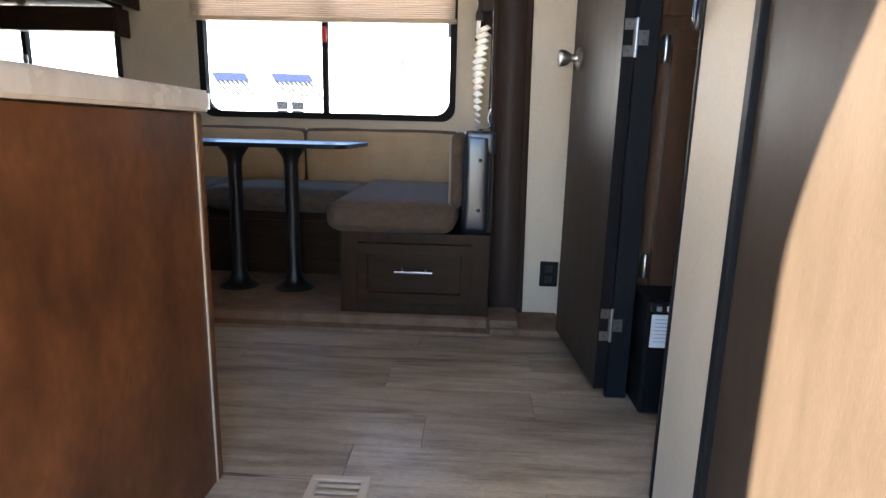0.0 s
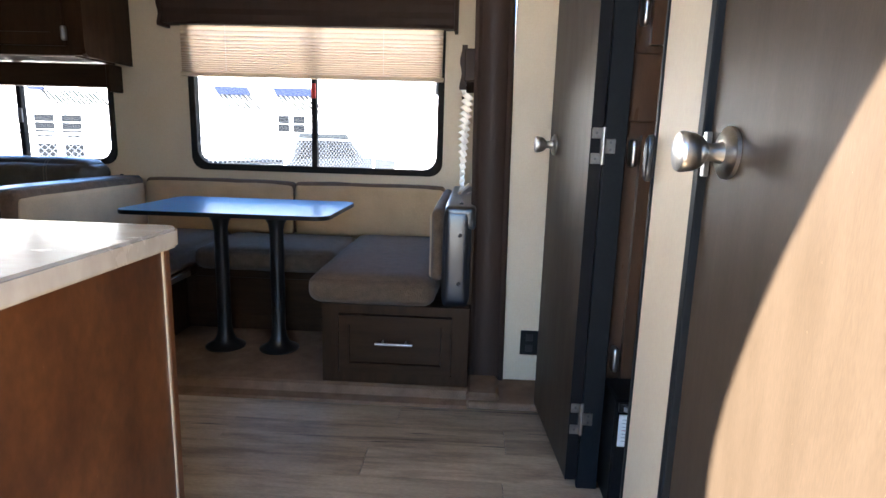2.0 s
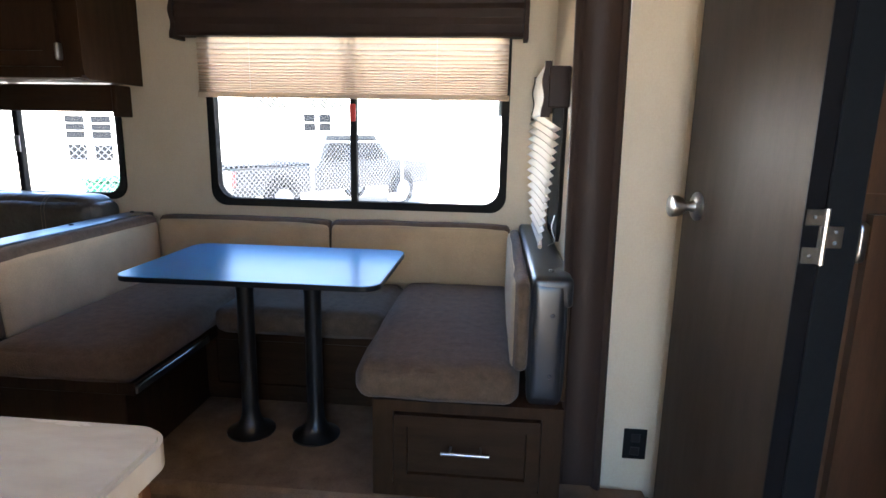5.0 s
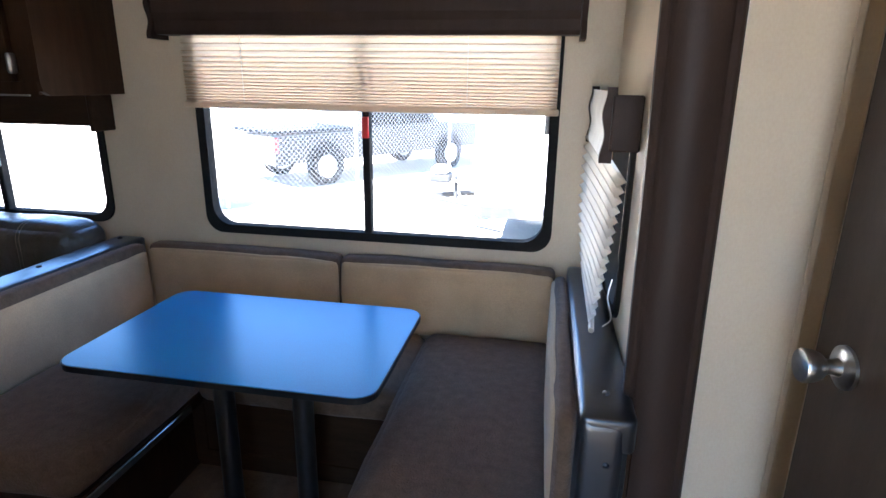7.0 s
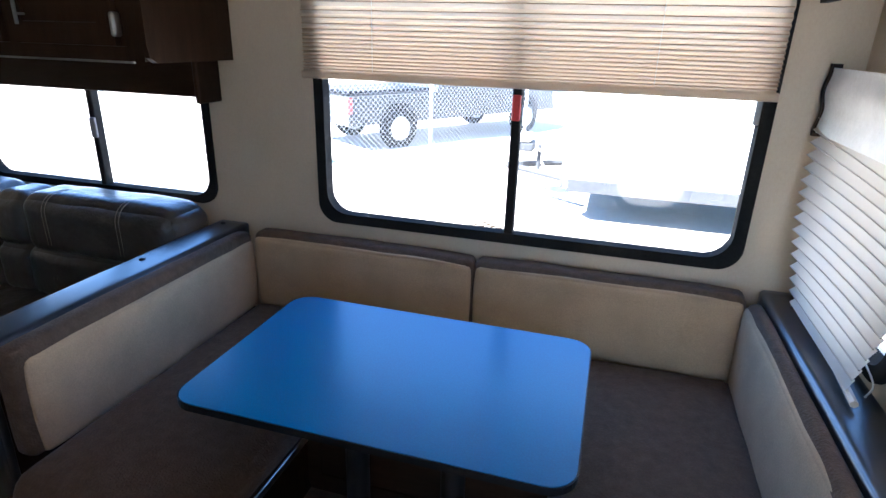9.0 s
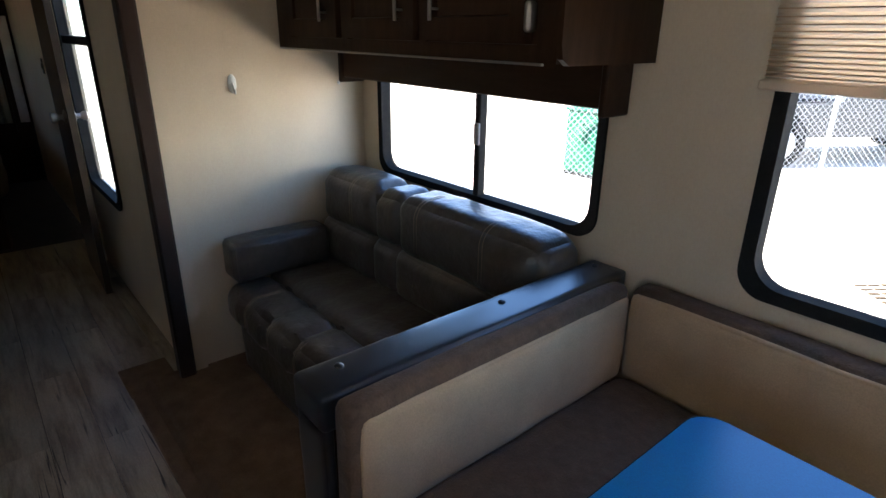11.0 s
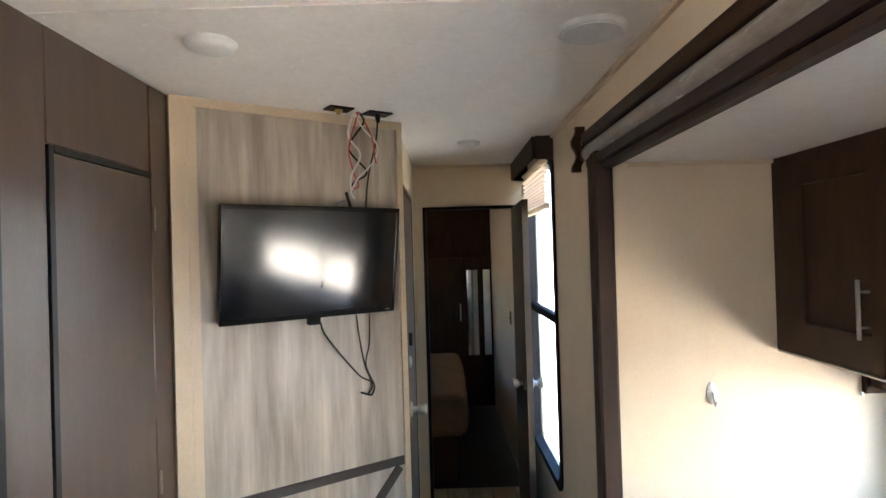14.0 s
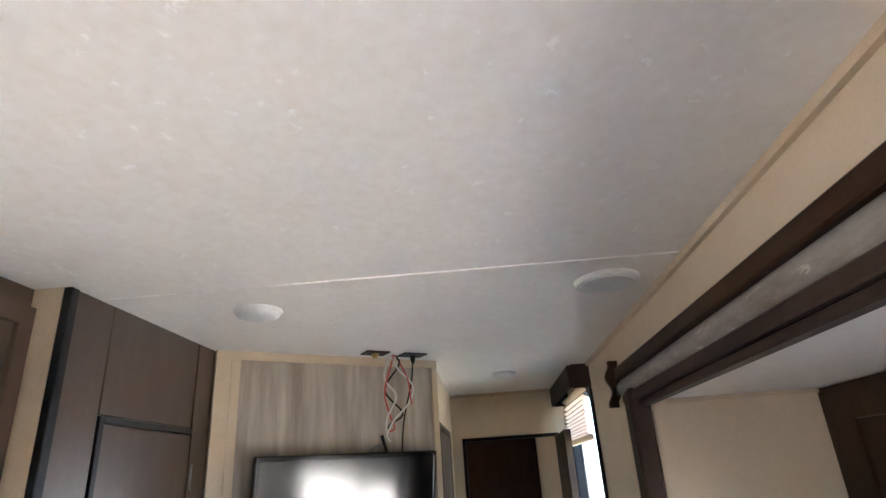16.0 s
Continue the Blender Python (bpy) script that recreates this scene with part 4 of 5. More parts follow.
def shaker(parent, axis, face, out, u0, u1, v0, v1, handle_u, material, hz=None, rail=0.05, hl=0.14):
    """A framed cabinet door with a recessed field and a bar handle."""
    def bx(ua, ub, va, vb, d0, d1):
        lo, hi = [ua, va], [ub, vb]
        lo.insert(axis, min(face + out * d0, face + out * d1))
        hi.insert(axis, max(face + out * d0, face + out * d1))
        return lo, hi
    lo, hi = bx(u0, u1, v0, v1, 0.001, 0.020)
    d = part("cabinet_door", framed(lo, hi, axis, out, rail), material, parent)
    if hz is not None:
        def at(u, v, dd):
            q = [u, v]
            q.insert(axis, face + out * dd)
            return q
        hbm = tube([at(handle_u, hz - hl / 2, 0.045), at(handle_u, hz + hl / 2, 0.045)], 0.005, 8)
        for s in (-0.3, 0.3):
            add_tube(hbm, [at(handle_u, hz + s * hl, 0.045), at(handle_u, hz + s * hl, 0.018)], 0.0035, 6)
        part("handle", hbm, CHROME, d, "brushed nickel bar handle", smooth=True)
    return d


for ua, ub, hu in ((-3.105, -2.752, -2.815), (-2.712, -2.345, -2.394), (-2.312, -1.936, -2.243)):
    shaker(oc, 1, 2.852, -1, ua, ub, 1.330, 1.825, hu, DARK, 1.448, 0.080, 0.14)
for hz in (1.385, 1.76):
    part("hinge", soft((-1.942, 2.826, hz - 0.03), (-1.926, 2.852, hz + 0.03), 0.005, 0.002, 6, 0), CHROME, oc, "bright face hinge", smooth=True)

# oval hook on the sofa wall
hk = thing("wall_hook", (-3.218, 2.650, 1.155), "small white oval plastic hook on the wall", "hook")
part("plate", lathe((-3.219, 2.650, 1.158), (1, 0, 0), [(0, 0.016), (0.004, 0.016), (0.007, 0.012)], 18), WHITEP, hk, smooth=True)
for v in hk.children[0].data.vertices:
    v.co.z *= 2.2
part("hook", tube(curve_pts([(-3.212, 2.650, 1.165), (-3.203, 2.650, 1.140), (-3.196, 2.650, 1.128), (-3.192, 2.650, 1.142)]), 0.004, 8), WHITEP, hk, smooth=True)

# wall outlet by the slide-out
ol = thing("wall_outlet", (0.198, SY, 0.13), "black double wall outlet", "outlet")
part("plate", box((0.162, SY - 0.007, 0.132), (0.232, SY - 0.001, 0.232), 0.004, 2), BLACK, ol)
for zz in (0.160, 0.204):
    part("socket", box((0.183, SY - 0.009, zz - 0.014), (0.211, SY - 0.0065, zz + 0.014), 0.003), BLACKM, ol)


# ---------------------------------------------------------------- doors at the entry


def knob(parent, at, axis, label="brushed nickel door knob"):
    k = part("door_knob", lathe(at, axis, [(0.0, 0.033), (0.005, 0.033), (0.009, 0.027), (0.011, 0.014), (0.022, 0.011), (0.030, 0.012), (0.036, 0.019), (0.046, 0.024), (0.060, 0.026), (0.064, 0.024), (0.066, 0.015), (0.066, 0.001)], 28), CHROME, parent, label, smooth=True)
    return k


def hinge(parent, at, z):
    """Butterfly hinge on the door's edge: two lugs on the leaf, one on the frame."""
    x, y = at
    bm = boxes(((x - 0.030, y - 0.003, z - 0.045), (x - 0.003, y, z - 0.018)), ((x - 0.030, y - 0.003, z + 0.018), (x - 0.003, y, z + 0.045)),
               ((x - 0.008, y - 0.003, z - 0.018), (x - 0.003, y, z + 0.018)), ((x + 0.003, y - 0.003, z - 0.018), (x + 0.030, y, z + 0.018)), bev=0.001)
    add_tube(bm, [(x, y - 0.004, z - 0.046), (x, y - 0.004, z + 0.046)], 0.0045, 8)
    h = part("hinge", bm, CHROME, parent, "brushed nickel hinge")
    for dx, dz in ((-0.018, -0.032), (-0.018, 0.032), (0.018, -0.009), (0.018, 0.009)):
        part("screw", lathe((x + dx, y - 0.003, z + dz), (0, -1, 0), [(0.0, 0.0035), (0.0012, 0.003), (0.0014, 0.0005)], 8), GREYP, h)


# closed door with the sun on it
d2 = tagged(thing("door_2", (0.285, 0.70, 0.0), "closed dark brown door with a round nickel knob", "door"), kind="structure")
part("leaf", box((0.268, 0.375, 0.012), (0.298, 1.012, 1.92), 0.002), DOORM, d2)
part("frame", boxes(((0.258, 1.014, 0.0), (0.302, 1.034, 1.94)), ((0.258, 0.345, 0.0), (0.302, 0.372, 1.94)), ((0.258, 0.372, 1.921), (0.302, 1.014, 1.94)), bev=0.002), FRAMEB, d2)
knob(d2, (0.267, 0.945, 0.953), (-1, 0, 0))
part("strike_plate", box((0.259, 1.0, 0.92), (0.2665, 1.012, 0.98), 0.001), CHROME, d2)

# open door folded back against the wall
d3 = tagged(thing("door_3", (0.24, 1.95, 0.0), "open dark brown door folded back against the wall", "door"), kind="structure")
L0, L1 = Vector((0.241, 1.675)), Vector((0.204, 2.154))
LU = (L1 - L0).normalized()
LN = Vector((-LU.y, LU.x))


def leaf_box(bm, s0, s1, d0, d1, z0, z1):
    v = [bm.verts.new((*(L0 + LU * s + LN * d), z)) for z in (z0, z1) for s, d in ((s0, d0), (s1, d0), (s1, d1), (s0, d1))]
    for f in ((0, 1, 2, 3), (4, 5, 6, 7), (0, 1, 5, 4), (1, 2, 6, 5), (2, 3, 7, 6), (3, 0, 4, 7)):
        bm.faces.new([v[i] for i in f])
    bmesh.ops.recalc_face_normals(bm, faces=bm.faces)
    return bm


part("leaf", leaf_box(bmesh.new(), 0.0035, 0.4804, -0.030, 0.0, 0.028, 1.90), DOORM, d3)
part("edge_band", leaf_box(bmesh.new(), 0.0, 0.0032, -0.030, 0.001, 0.028, 1.90), BLACK, d3, "black edge band")
part("pull", soft((0.246, 1.222, 0.90), (0.262, 1.232, 0.975), 0.005, 0.003, 6, 0.0), BLACKM, d3, "dark curved pull", smooth=True)
part("frame", boxes(((0.2745, 1.678, 0.0), (0.331, 1.698, 1.94)), ((0.262, 1.226, 0.0), (0.318, 1.238, 1.94)), ((0.262, 1.238, 1.915), (0.318, 1.68, 1.94)), bev=0.002), FRAMEB, d3)
kp = L0 + LU * 0.398
knob(d3, (kp.x + LN.x * 0.001, kp.y, 0.953), (LN.x, LN.y, 0))
for zz in (0.215, 0.955, 1.70):
    hinge(d3, (0.2725, 1.6745), zz)

# wardrobe seen through the opening
wd = thing("wardrobe", (0.6, 2.0, 0.0), "dark red-brown wardrobe with framed doors behind the opening", "wardrobe")
part("body", box((0.332, 1.758, 0.0), (0.95, SY - 0.003, H - 0.002)), REDDARK, wd)
for za, zb in ((0.30, 0.985), (1.21, 1.90)):
    shaker(wd, 1, 1.757, -1, 0.385, 0.80, za, zb, 0.4, REDDARK, None, 0.06)
part("panel", box((0.345, 1.742, 1.02), (0.90, 1.757, 1.19), 0.003), REDDARK, wd)
for zz in (0.369, 0.938, 1.29, 1.80):
    part("hinge", soft((0.356, 1.722, zz - 0.034), (0.374, 1.757, zz + 0.034), 0.006, 0.002, 6, 0.0), CHROME, wd, "bright face hinge", smooth=True)
ub = thing("electrical_unit", (0.5, 1.66, 0.0), "black metal electrical unit on the floor", "electrical unit")
part("body", box((0.340, 1.590, 0.0), (0.60, 1.735, 0.315), 0.006), BLACK, ub)
part("front_panel", box((0.346, 1.582, 0.284), (0.59, 1.590, 0.310), 0.002), BLACKM, ub)
for i in range(8):
    part("breaker", box((0.358 + 0.026 * i, 1.574, 0.288), (0.370 + 0.026 * i, 1.583, 0.302), 0.002), WHITEP if i in (1, 5) else GREYP, ub)
ps = thing("paper_notice", (0.41, 1.5815, 0.15), "white printed instruction sheet on the black unit", "notice")
part("sheet", box((0.348, 1.5775, 0.192), (0.482, 1.5818, 0.279)), PAPER, ps)
for i in range(7):
    part("printed_line", box((0.356, 1.5760, 0.2665 - 0.0098 * i), (0.354 + (0.115, 0.07, 0.10, 0.05, 0.11, 0.09, 0.10)[i], 1.5770, 0.2675 - 0.0098 * i)), REDINK if i == 3 else INK, ps)

# ---------------------------------------------------------------- kitchen counter
ct = thing("kitchen_cabinet", (-0.9, 0.8, 0.0), "brown laminate kitchen peninsula cabinet", "cabinet")
part("end_panel", box((-0.642, EY + 0.002, 0.0), (-0.624, 1.215, 0.742), 0.002), REDWOOD, ct)
part("corner_post", box((-0.646, 1.2155, 0.0), (-0.620, 1.238, 0.742), 0.004), REDWOOD, ct)
part("corner_bead", box((-0.6235, 1.2115, 0.0), (-0.6205, 1.2150, 0.742)), WALLTRIM, ct, "tan edge bead")
part("body", box((-1.15, EY + 0.002, 0.0), (-0.643, 1.225, 0.742)), REDWOOD, ct)
wt = thing("worktop", (-0.9, 0.8, 0.743), "cream marbled laminate worktop with rounded corner", "worktop")
o = [(-1.20, 1.268)] + [(-0.644 + 0.04 * math.sin(radians(a)), 1.228 + 0.04 * math.cos(radians(a))) for a in range(0, 91, 10)] + [(-0.604, EY + 0.003), (-1.20, EY + 0.003)]
wbm = prism(o, 2, 0.744, 0.782)
bmesh.ops.bevel(wbm, geom=[e for e in wbm.edges if abs(e.verts[0].co.z - e.verts[1].co.z) < 1e-5], offset=0.005, segments=2, affect='EDGES')
part("slab", wbm, COUNTER, wt)
j = tube([(-0.865, 1.077, 0.7816), (-0.728, 0.956, 0.7816)], 0.0014, 5)
part("mitre_joint", j, BLACK, wt, "dark mitre joint line")

# refrigerator and cabinet over it
fr = thing("refrigerator", (-2.3, 0.5, 0.0), "white two-door refrigerator with a curved handle", "refrigerator")
part("body", box((-2.556, 0.16, 0.0), (-1.99, 0.815, 1.275), 0.010, 2), FRIDGEM, fr)
part("upper_door", box((-2.556, 0.818, 0.800), (-1.99, 0.880, 1.275), 0.014, 3), FRIDGEM, fr)
part("lower_door", box((-2.556, 0.818, 0.04), (-1.99, 0.880, 0.790), 0.014, 3), FRIDGEM, fr)
part("handle", tube(curve_pts([(-2.565, 0.882, 0.800), (-2.52, 0.905, 0.786), (-2.44, 0.915, 0.765), (-2.34, 0.882, 0.71)]), 0.009, 8), GREYP, fr, "grey curved handle", smooth=True)
kc = thing("overhead_cabinet", (-2.3, 0.5, 1.49), "brown wooden overhead cabinet above the refrigerator", "cabinet")
part("body", box((-2.558, EY + 0.002, 1.50), (-1.9, 0.920, H - 0.002), 0.002), PANTRY, kc)
shaker(kc, 1, 0.921, 1, -2.548, -2.20, 1.53, 2.08, -2.24, PANTRY, None, 0.055)
shaker(kc, 1, 0.921, 1, -2.185, -1.91, 1.53, 2.08, -2.15, PANTRY, None, 0.055)
part("light_rail", box((-2.558, 0.88, 1.482), (-1.9, 0.962, 1.499), 0.003), DARKH, kc)

hd = thing("range_hood", (-2.4, 0.98, 1.53), "black pointed hood end under the kitchen cabinet", "range hood")
part("body", prism([(-2.552, 1.598), (-2.50, 1.653), (-2.30, 1.653), (-2.30, 1.534), (-2.49, 1.534)], 1, 0.943, 0.952), BLACKM, hd)

# pantry front
pf = tagged(thing("door_4", (-2.9, 1.0, 0.0), "brown panelled pantry front with a tall knobbed door", "door"), kind="structure")
part("side_panel", box((-2.719, 0.965, 0.0), (-2.588, 0.999, H - 0.001), 0.002), PANTRY, pf)
part("black_edge", box((-2.587, 0.984, 0.0), (-2.560, 1.003, H - 0.001), 0.002), BLACK, pf, "black corner trim")
part("top_panel", box((-3.153, 0.965, 1.872), (-2.722, 0.999, H - 0.001), 0.002), PANTRY, pf)
part("end_panel", box((-3.270, 0.965, 0.0), (-3.160, 0.999, H - 0.001), 0.002), PANTRY, pf)
part("leaf", box((-3.156, 0.970, 0.015), (-2.741, 0.999, 1.853), 0.002), PANTRY, pf)
part("frame", boxes(((-2.739, 0.966, 0.0), (-2.721, 1.004, 1.870)), ((-3.156, 0.966, 1.855), (-2.739, 1.004, 1.870)), bev=0.001), BLACK, pf)
knob(pf, (-2.788, 0.999, 0.957), (0, 1, 0))
lk = part("latch_plate", lathe((-2.612, 0.999, 0.982), (0, 1, 0), [(0.0, 0.020), (0.004, 0.020), (0.007, 0.015), (0.007, 0.001)], 20), BLACKM, pf, "dark round finger latch", smooth=True)
part("pull", tube([(-2.612 + 0.012 * math.cos(a * 0.5), 1.008, 0.982 + 0.018 * math.sin(a * 0.5)) for a in range(13)], 0.0022, 6), CHROME, lk, smooth=True)
for zz in (0.21, 0.962, 1.736):
    part("hinge", tube([(-3.172, 1.001, zz - 0.035), (-3.172, 1.001, zz + 0.035)], 0.0040, 8), CHROME, pf, "bright hinge barrel")

# ---------------------------------------------------------------- angled wall: strips, screen, cables
xs = tagged(thing("wall_strips", A0, "brown crossed barn-door strips on the panel wall", "wall trim"), kind="")
S0, S1, Z1 = 0.084, AL - 0.014, 0.822


def strip_on_wall(sa, za, sb, zb, w=0.034, d=0.006):
    bm = bmesh.new()
    dv_ = Vector((sb - sa, zb - za)).normalized()
    nx = Vector((-dv_.y, dv_.x)) * w / 2
    pts = [(sa + nx.x, za + nx.y), (sb + nx.x, zb + nx.y), (sb - nx.x, zb - nx.y), (sa - nx.x, za - nx.y)]
    v = [bm.verts.new(on_wall(s, dd, max(z, 0.001))) for dd in (0.0005, d) for s, z in pts]
    for f in ((0, 1, 2, 3), (4, 5, 6, 7), (0, 1, 5, 4), (1, 2, 6, 5), (2, 3, 7, 6), (3, 0, 4, 7)):
        bm.faces.new([v[i] for i in f])
    bmesh.ops.recalc_face_normals(bm, faces=bm.faces)
    return bm


part("strip", strip_on_wall(S0, Z1 - 0.017, S1, Z1 - 0.017), XSTRIP, xs)
part("strip", strip_on_wall(S0, 0.019, S1, 0.019), XSTRIP, xs)
part("strip", strip_on_wall(S0 + 0.02, 0.035, S1 - 0.02, Z1 - 0.04, d=0.0075), XSTRIP, xs)
part("strip", strip_on_wall(S0 + 0.02, Z1 - 0.04, S1 - 0.02, 0.035, d=0.009), XSTRIP, xs)

tv = thing("television", on_wall(0.40, 0.05, 1.585), "black flat-screen television tilted forward on a wall bracket", "television")
TC = Vector((-3.466, 1.407, 1.590))
TILT_TV = radians(9.0)
TA = radians(1.2)
TN = Vector((AN.x * math.cos(TA) - AN.y * math.sin(TA), AN.x * math.sin(TA) + AN.y * math.cos(TA), 0))
tvx = Vector((TN.y, -TN.x, 0))
tvn = (TN * math.cos(TILT_TV) + Vector((0, 0, -1)) * math.sin(TILT_TV)).normalized()
tvz = (Vector((0, 0, 1)) * math.cos(TILT_TV) + TN * math.sin(TILT_TV)).normalized()


def tv_box(x0, x1, z0, z1, d0, d1, bev=0.0):
    bm = box((x0, d0, z0), (x1, d1, z1), bev, 2)
    for v in bm.verts:
        v.co = TC + tvx * v.co.x + tvn * v.co.y + tvz * v.co.z
    return bm


part("casing", tv_box(-0.322, 0.322, -0.195, 0.195, -0.030, 0.006, 0.006), GLOSSB, tv)
bz = bmesh.new()
for a in ((-0.322, 0.322, 0.181, 0.195), (-0.322, 0.322, -0.195, -0.174), (-0.322, -0.311, -0.174, 0.181), (0.311, 0.322, -0.174, 0.181)):
    lo, hi = (a[0], 0.0065, a[2]), (a[1], 0.011, a[3])
    add_box(bz, lo, hi, 0.0015)
for v in bz.verts:
    v.co = TC + tvx * v.co.x + tvn * v.co.y + tvz * v.co.z
part("bezel", bz, GLOSSB, tv)
part("screen", tv_box(-0.3105, 0.3105, -0.1735, 0.1805, 0.0062, 0.0085), SCREEN, tv)
part("maker_mark", tv_box(-0.300, -0.282, -0.187, -0.182, 0.0112, 0.0118), GREYP, tv, "small pale maker's mark")
part("bracket", boxes(((TC.x - 0.05, TC.y - 0.06, 1.50), (TC.x - 0.015, TC.y + 0.02, 1.66)), bev=0.002), BLACKM, tv)
part("plug_block", tv_box(-0.03, 0.015, -0.225, -0.19, -0.03, -0.005, 0.004), BLACK, tv)


def cable(name, pts, r, material, label):
    c = [on_wall(p[0] + 0.034, *p[1:]) for p in pts]
    return solid(name, tube(curve_pts(c, 10), r, 7), material, label, "cable", c[0], "loose cables", True)


cable("cable", [(0.44, 0.03, 1.375), (0.46, 0.02, 1.33), (0.53, 0.012, 1.24), (0.60, 0.010, 1.16), (0.655, 0.010, 1.125), (0.645, 0.012, 1.085), (0.60, 0.012, 1.098)], 0.0035, BLACK, "black power cable looping below the television")
cable("cable", [(0.585, 0.02, 1.39), (0.60, 0.012, 1.30), (0.62, 0.010, 1.20), (0.648, 0.012, 1.12), (0.63, 0.012, 1.09)], 0.003, BLACK, "black cable hanging below the television")
cable("cable", [(0.640, 0.02, 1.39), (0.640, 0.012, 1.28), (0.625, 0.010, 1.20), (0.655, 0.012, 1.12), (0.645, 0.012, 1.08)], 0.0025, BLACK, "thin black cable hanging below the television")
cable("cable", [(0.655, 0.10, 2.11), (0.66, 0.07, 2.03), (0.645, 0.03, 1.90), (0.635, 0.02, 1.77)], 0.003, BLACK, "black antenna cable dropping from the ceiling plate")
cable("cable", [(0.58, 0.11, 2.118), (0.60, 0.09, 2.09), (0.555, 0.06, 2.00), (0.63, 0.05, 1.92), (0.585, 0.03, 1.88), (0.575, 0.03, 1.84)], 0.0035, BLACK, "dark cable twisting from the ceiling")
cable("cable", [(0.55, 0.11, 2.118), (0.545, 0.08, 2.04), (0.60, 0.06, 1.98), (0.565, 0.05, 1.90), (0.575, 0.03, 1.84), (0.585, 0.03, 1.82)], 0.0035, WIREW, "white cable twisting from the ceiling")
cable("cable", [(0.555, 0.11, 2.118), (0.60, 0.09, 2.07), (0.665, 0.07, 2.02), (0.655, 0.06, 1.96), (0.59, 0.05, 1.89), (0.57, 0.03, 1.84)], 0.0032, WIREW, "white cable looping from the ceiling")
cable("cable", [(0.56, 0.11, 2.118), (0.59, 0.09, 2.12), (0.64, 0.08, 2.04), (0.655, 0.07, 1.97), (0.66, 0.07, 1.95)], 0.0028, WIRER, "red wire hanging loose from the ceiling")
cable("cable", [(0.57, 0.11, 2.118), (0.55, 0.07, 2.0), (0.575, 0.05, 1.92), (0.60, 0.04, 1.87), (0.58, 0.03, 1.855)], 0.0028, WIRER, "red wire twisting from the ceiling")
cable("cable", [(0.50, 0.03, 1.77), (0.52, 0.02, 1.80), (0.555, 0.02, 1.815)], 0.0035, GREYP, "grey cable behind the television")
an = thing("antenna_stub", on_wall(0.599, 0.03, 1.78), "small black plastic stub leaning on the wall", "antenna")
part("stub", tube([on_wall(0.614, 0.02, 1.77), on_wall(0.592, 0.02, 1.845)], 0.006, 6), BLACK, an)
pl1 = thing("ceiling_plate", on_wall(0.534, 0.10, H - 0.004), "small dark ceiling cover plate with a brass socket", "cover plate", "ceiling plates")
bm = bmesh.new()
angled(bm, 0.489, 0.579, 0.07, 0.135, H - 0.005, H - 0.0005)
part("plate", bm, DARK, pl1)
part("socket", lathe(on_wall(0.534, 0.10, H - 0.005), (0, 0, -1), [(0, 0.014), (0.006, 0.014), (0.012, 0.008), (0.016, 0.008)], 12), BRASS, pl1, "brass socket", smooth=True)
pl2 = thing("ceiling_plate", on_wall(0.684, 0.10, H - 0.004), "small black ceiling cover plate", "cover plate", "ceiling plates")
bm = bmesh.new()
angled(bm, 0.639, 0.734, 0.07, 0.135, H - 0.005, H - 0.0005)
part("plate", bm, BLACK, pl2)
part("gland", lathe(on_wall(0.689, 0.10, H - 0.005), (0, 0, -1), [(0, 0.010), (0.012, 0.010), (0.03, 0.005)], 12), BLACK, pl2, smooth=True)


# ---------------------------------------------------------------- ceiling fittings


def round_light(at, r, label):
    t = thing("ceiling_light", at, label, "ceiling light", "ceiling lights")
    part("rim", lathe(at, (0, 0, -1), [(0, r), (0.006, r), (0.010, r * 0.96)], 32), WHITEP, t, smooth=True)
    part("lens", lathe((at[0], at[1], at[2] - 0.010), (0, 0, -1), [(0, r * 0.93), (0.006, r * 0.88), (0.012, r * 0.65), (0.014, 0.001)], 32), LENS, t, smooth=True)
    return t


round_light((-2.855, 1.305, H), 0.062, "round white ceiling light, switched off")
round_light((-4.18, 1.985, H), 0.055, "round white ceiling light, switched off")
round_light((-2.24, 2.55, SH), 0.055, "round white ceiling light in the slide-out, switched off")
sp = thing("ceiling_speaker", (-2.835, 2.2145, H), "round white ceiling speaker", "speaker")
part("rim", lathe((-2.835, 2.2145, H), (0, 0, -1), [(0, 0.082), (0.008, 0.0815), (0.012, 0.077)], 36), WHITEP, sp, smooth=True)
part("grille", lathe((-2.835, 2.2145, H - 0.0115), (0, 0, -1), [(0, 0.070), (0.003, 0.068), (0.004, 0.001)], 36), LENS, sp, smooth=True)


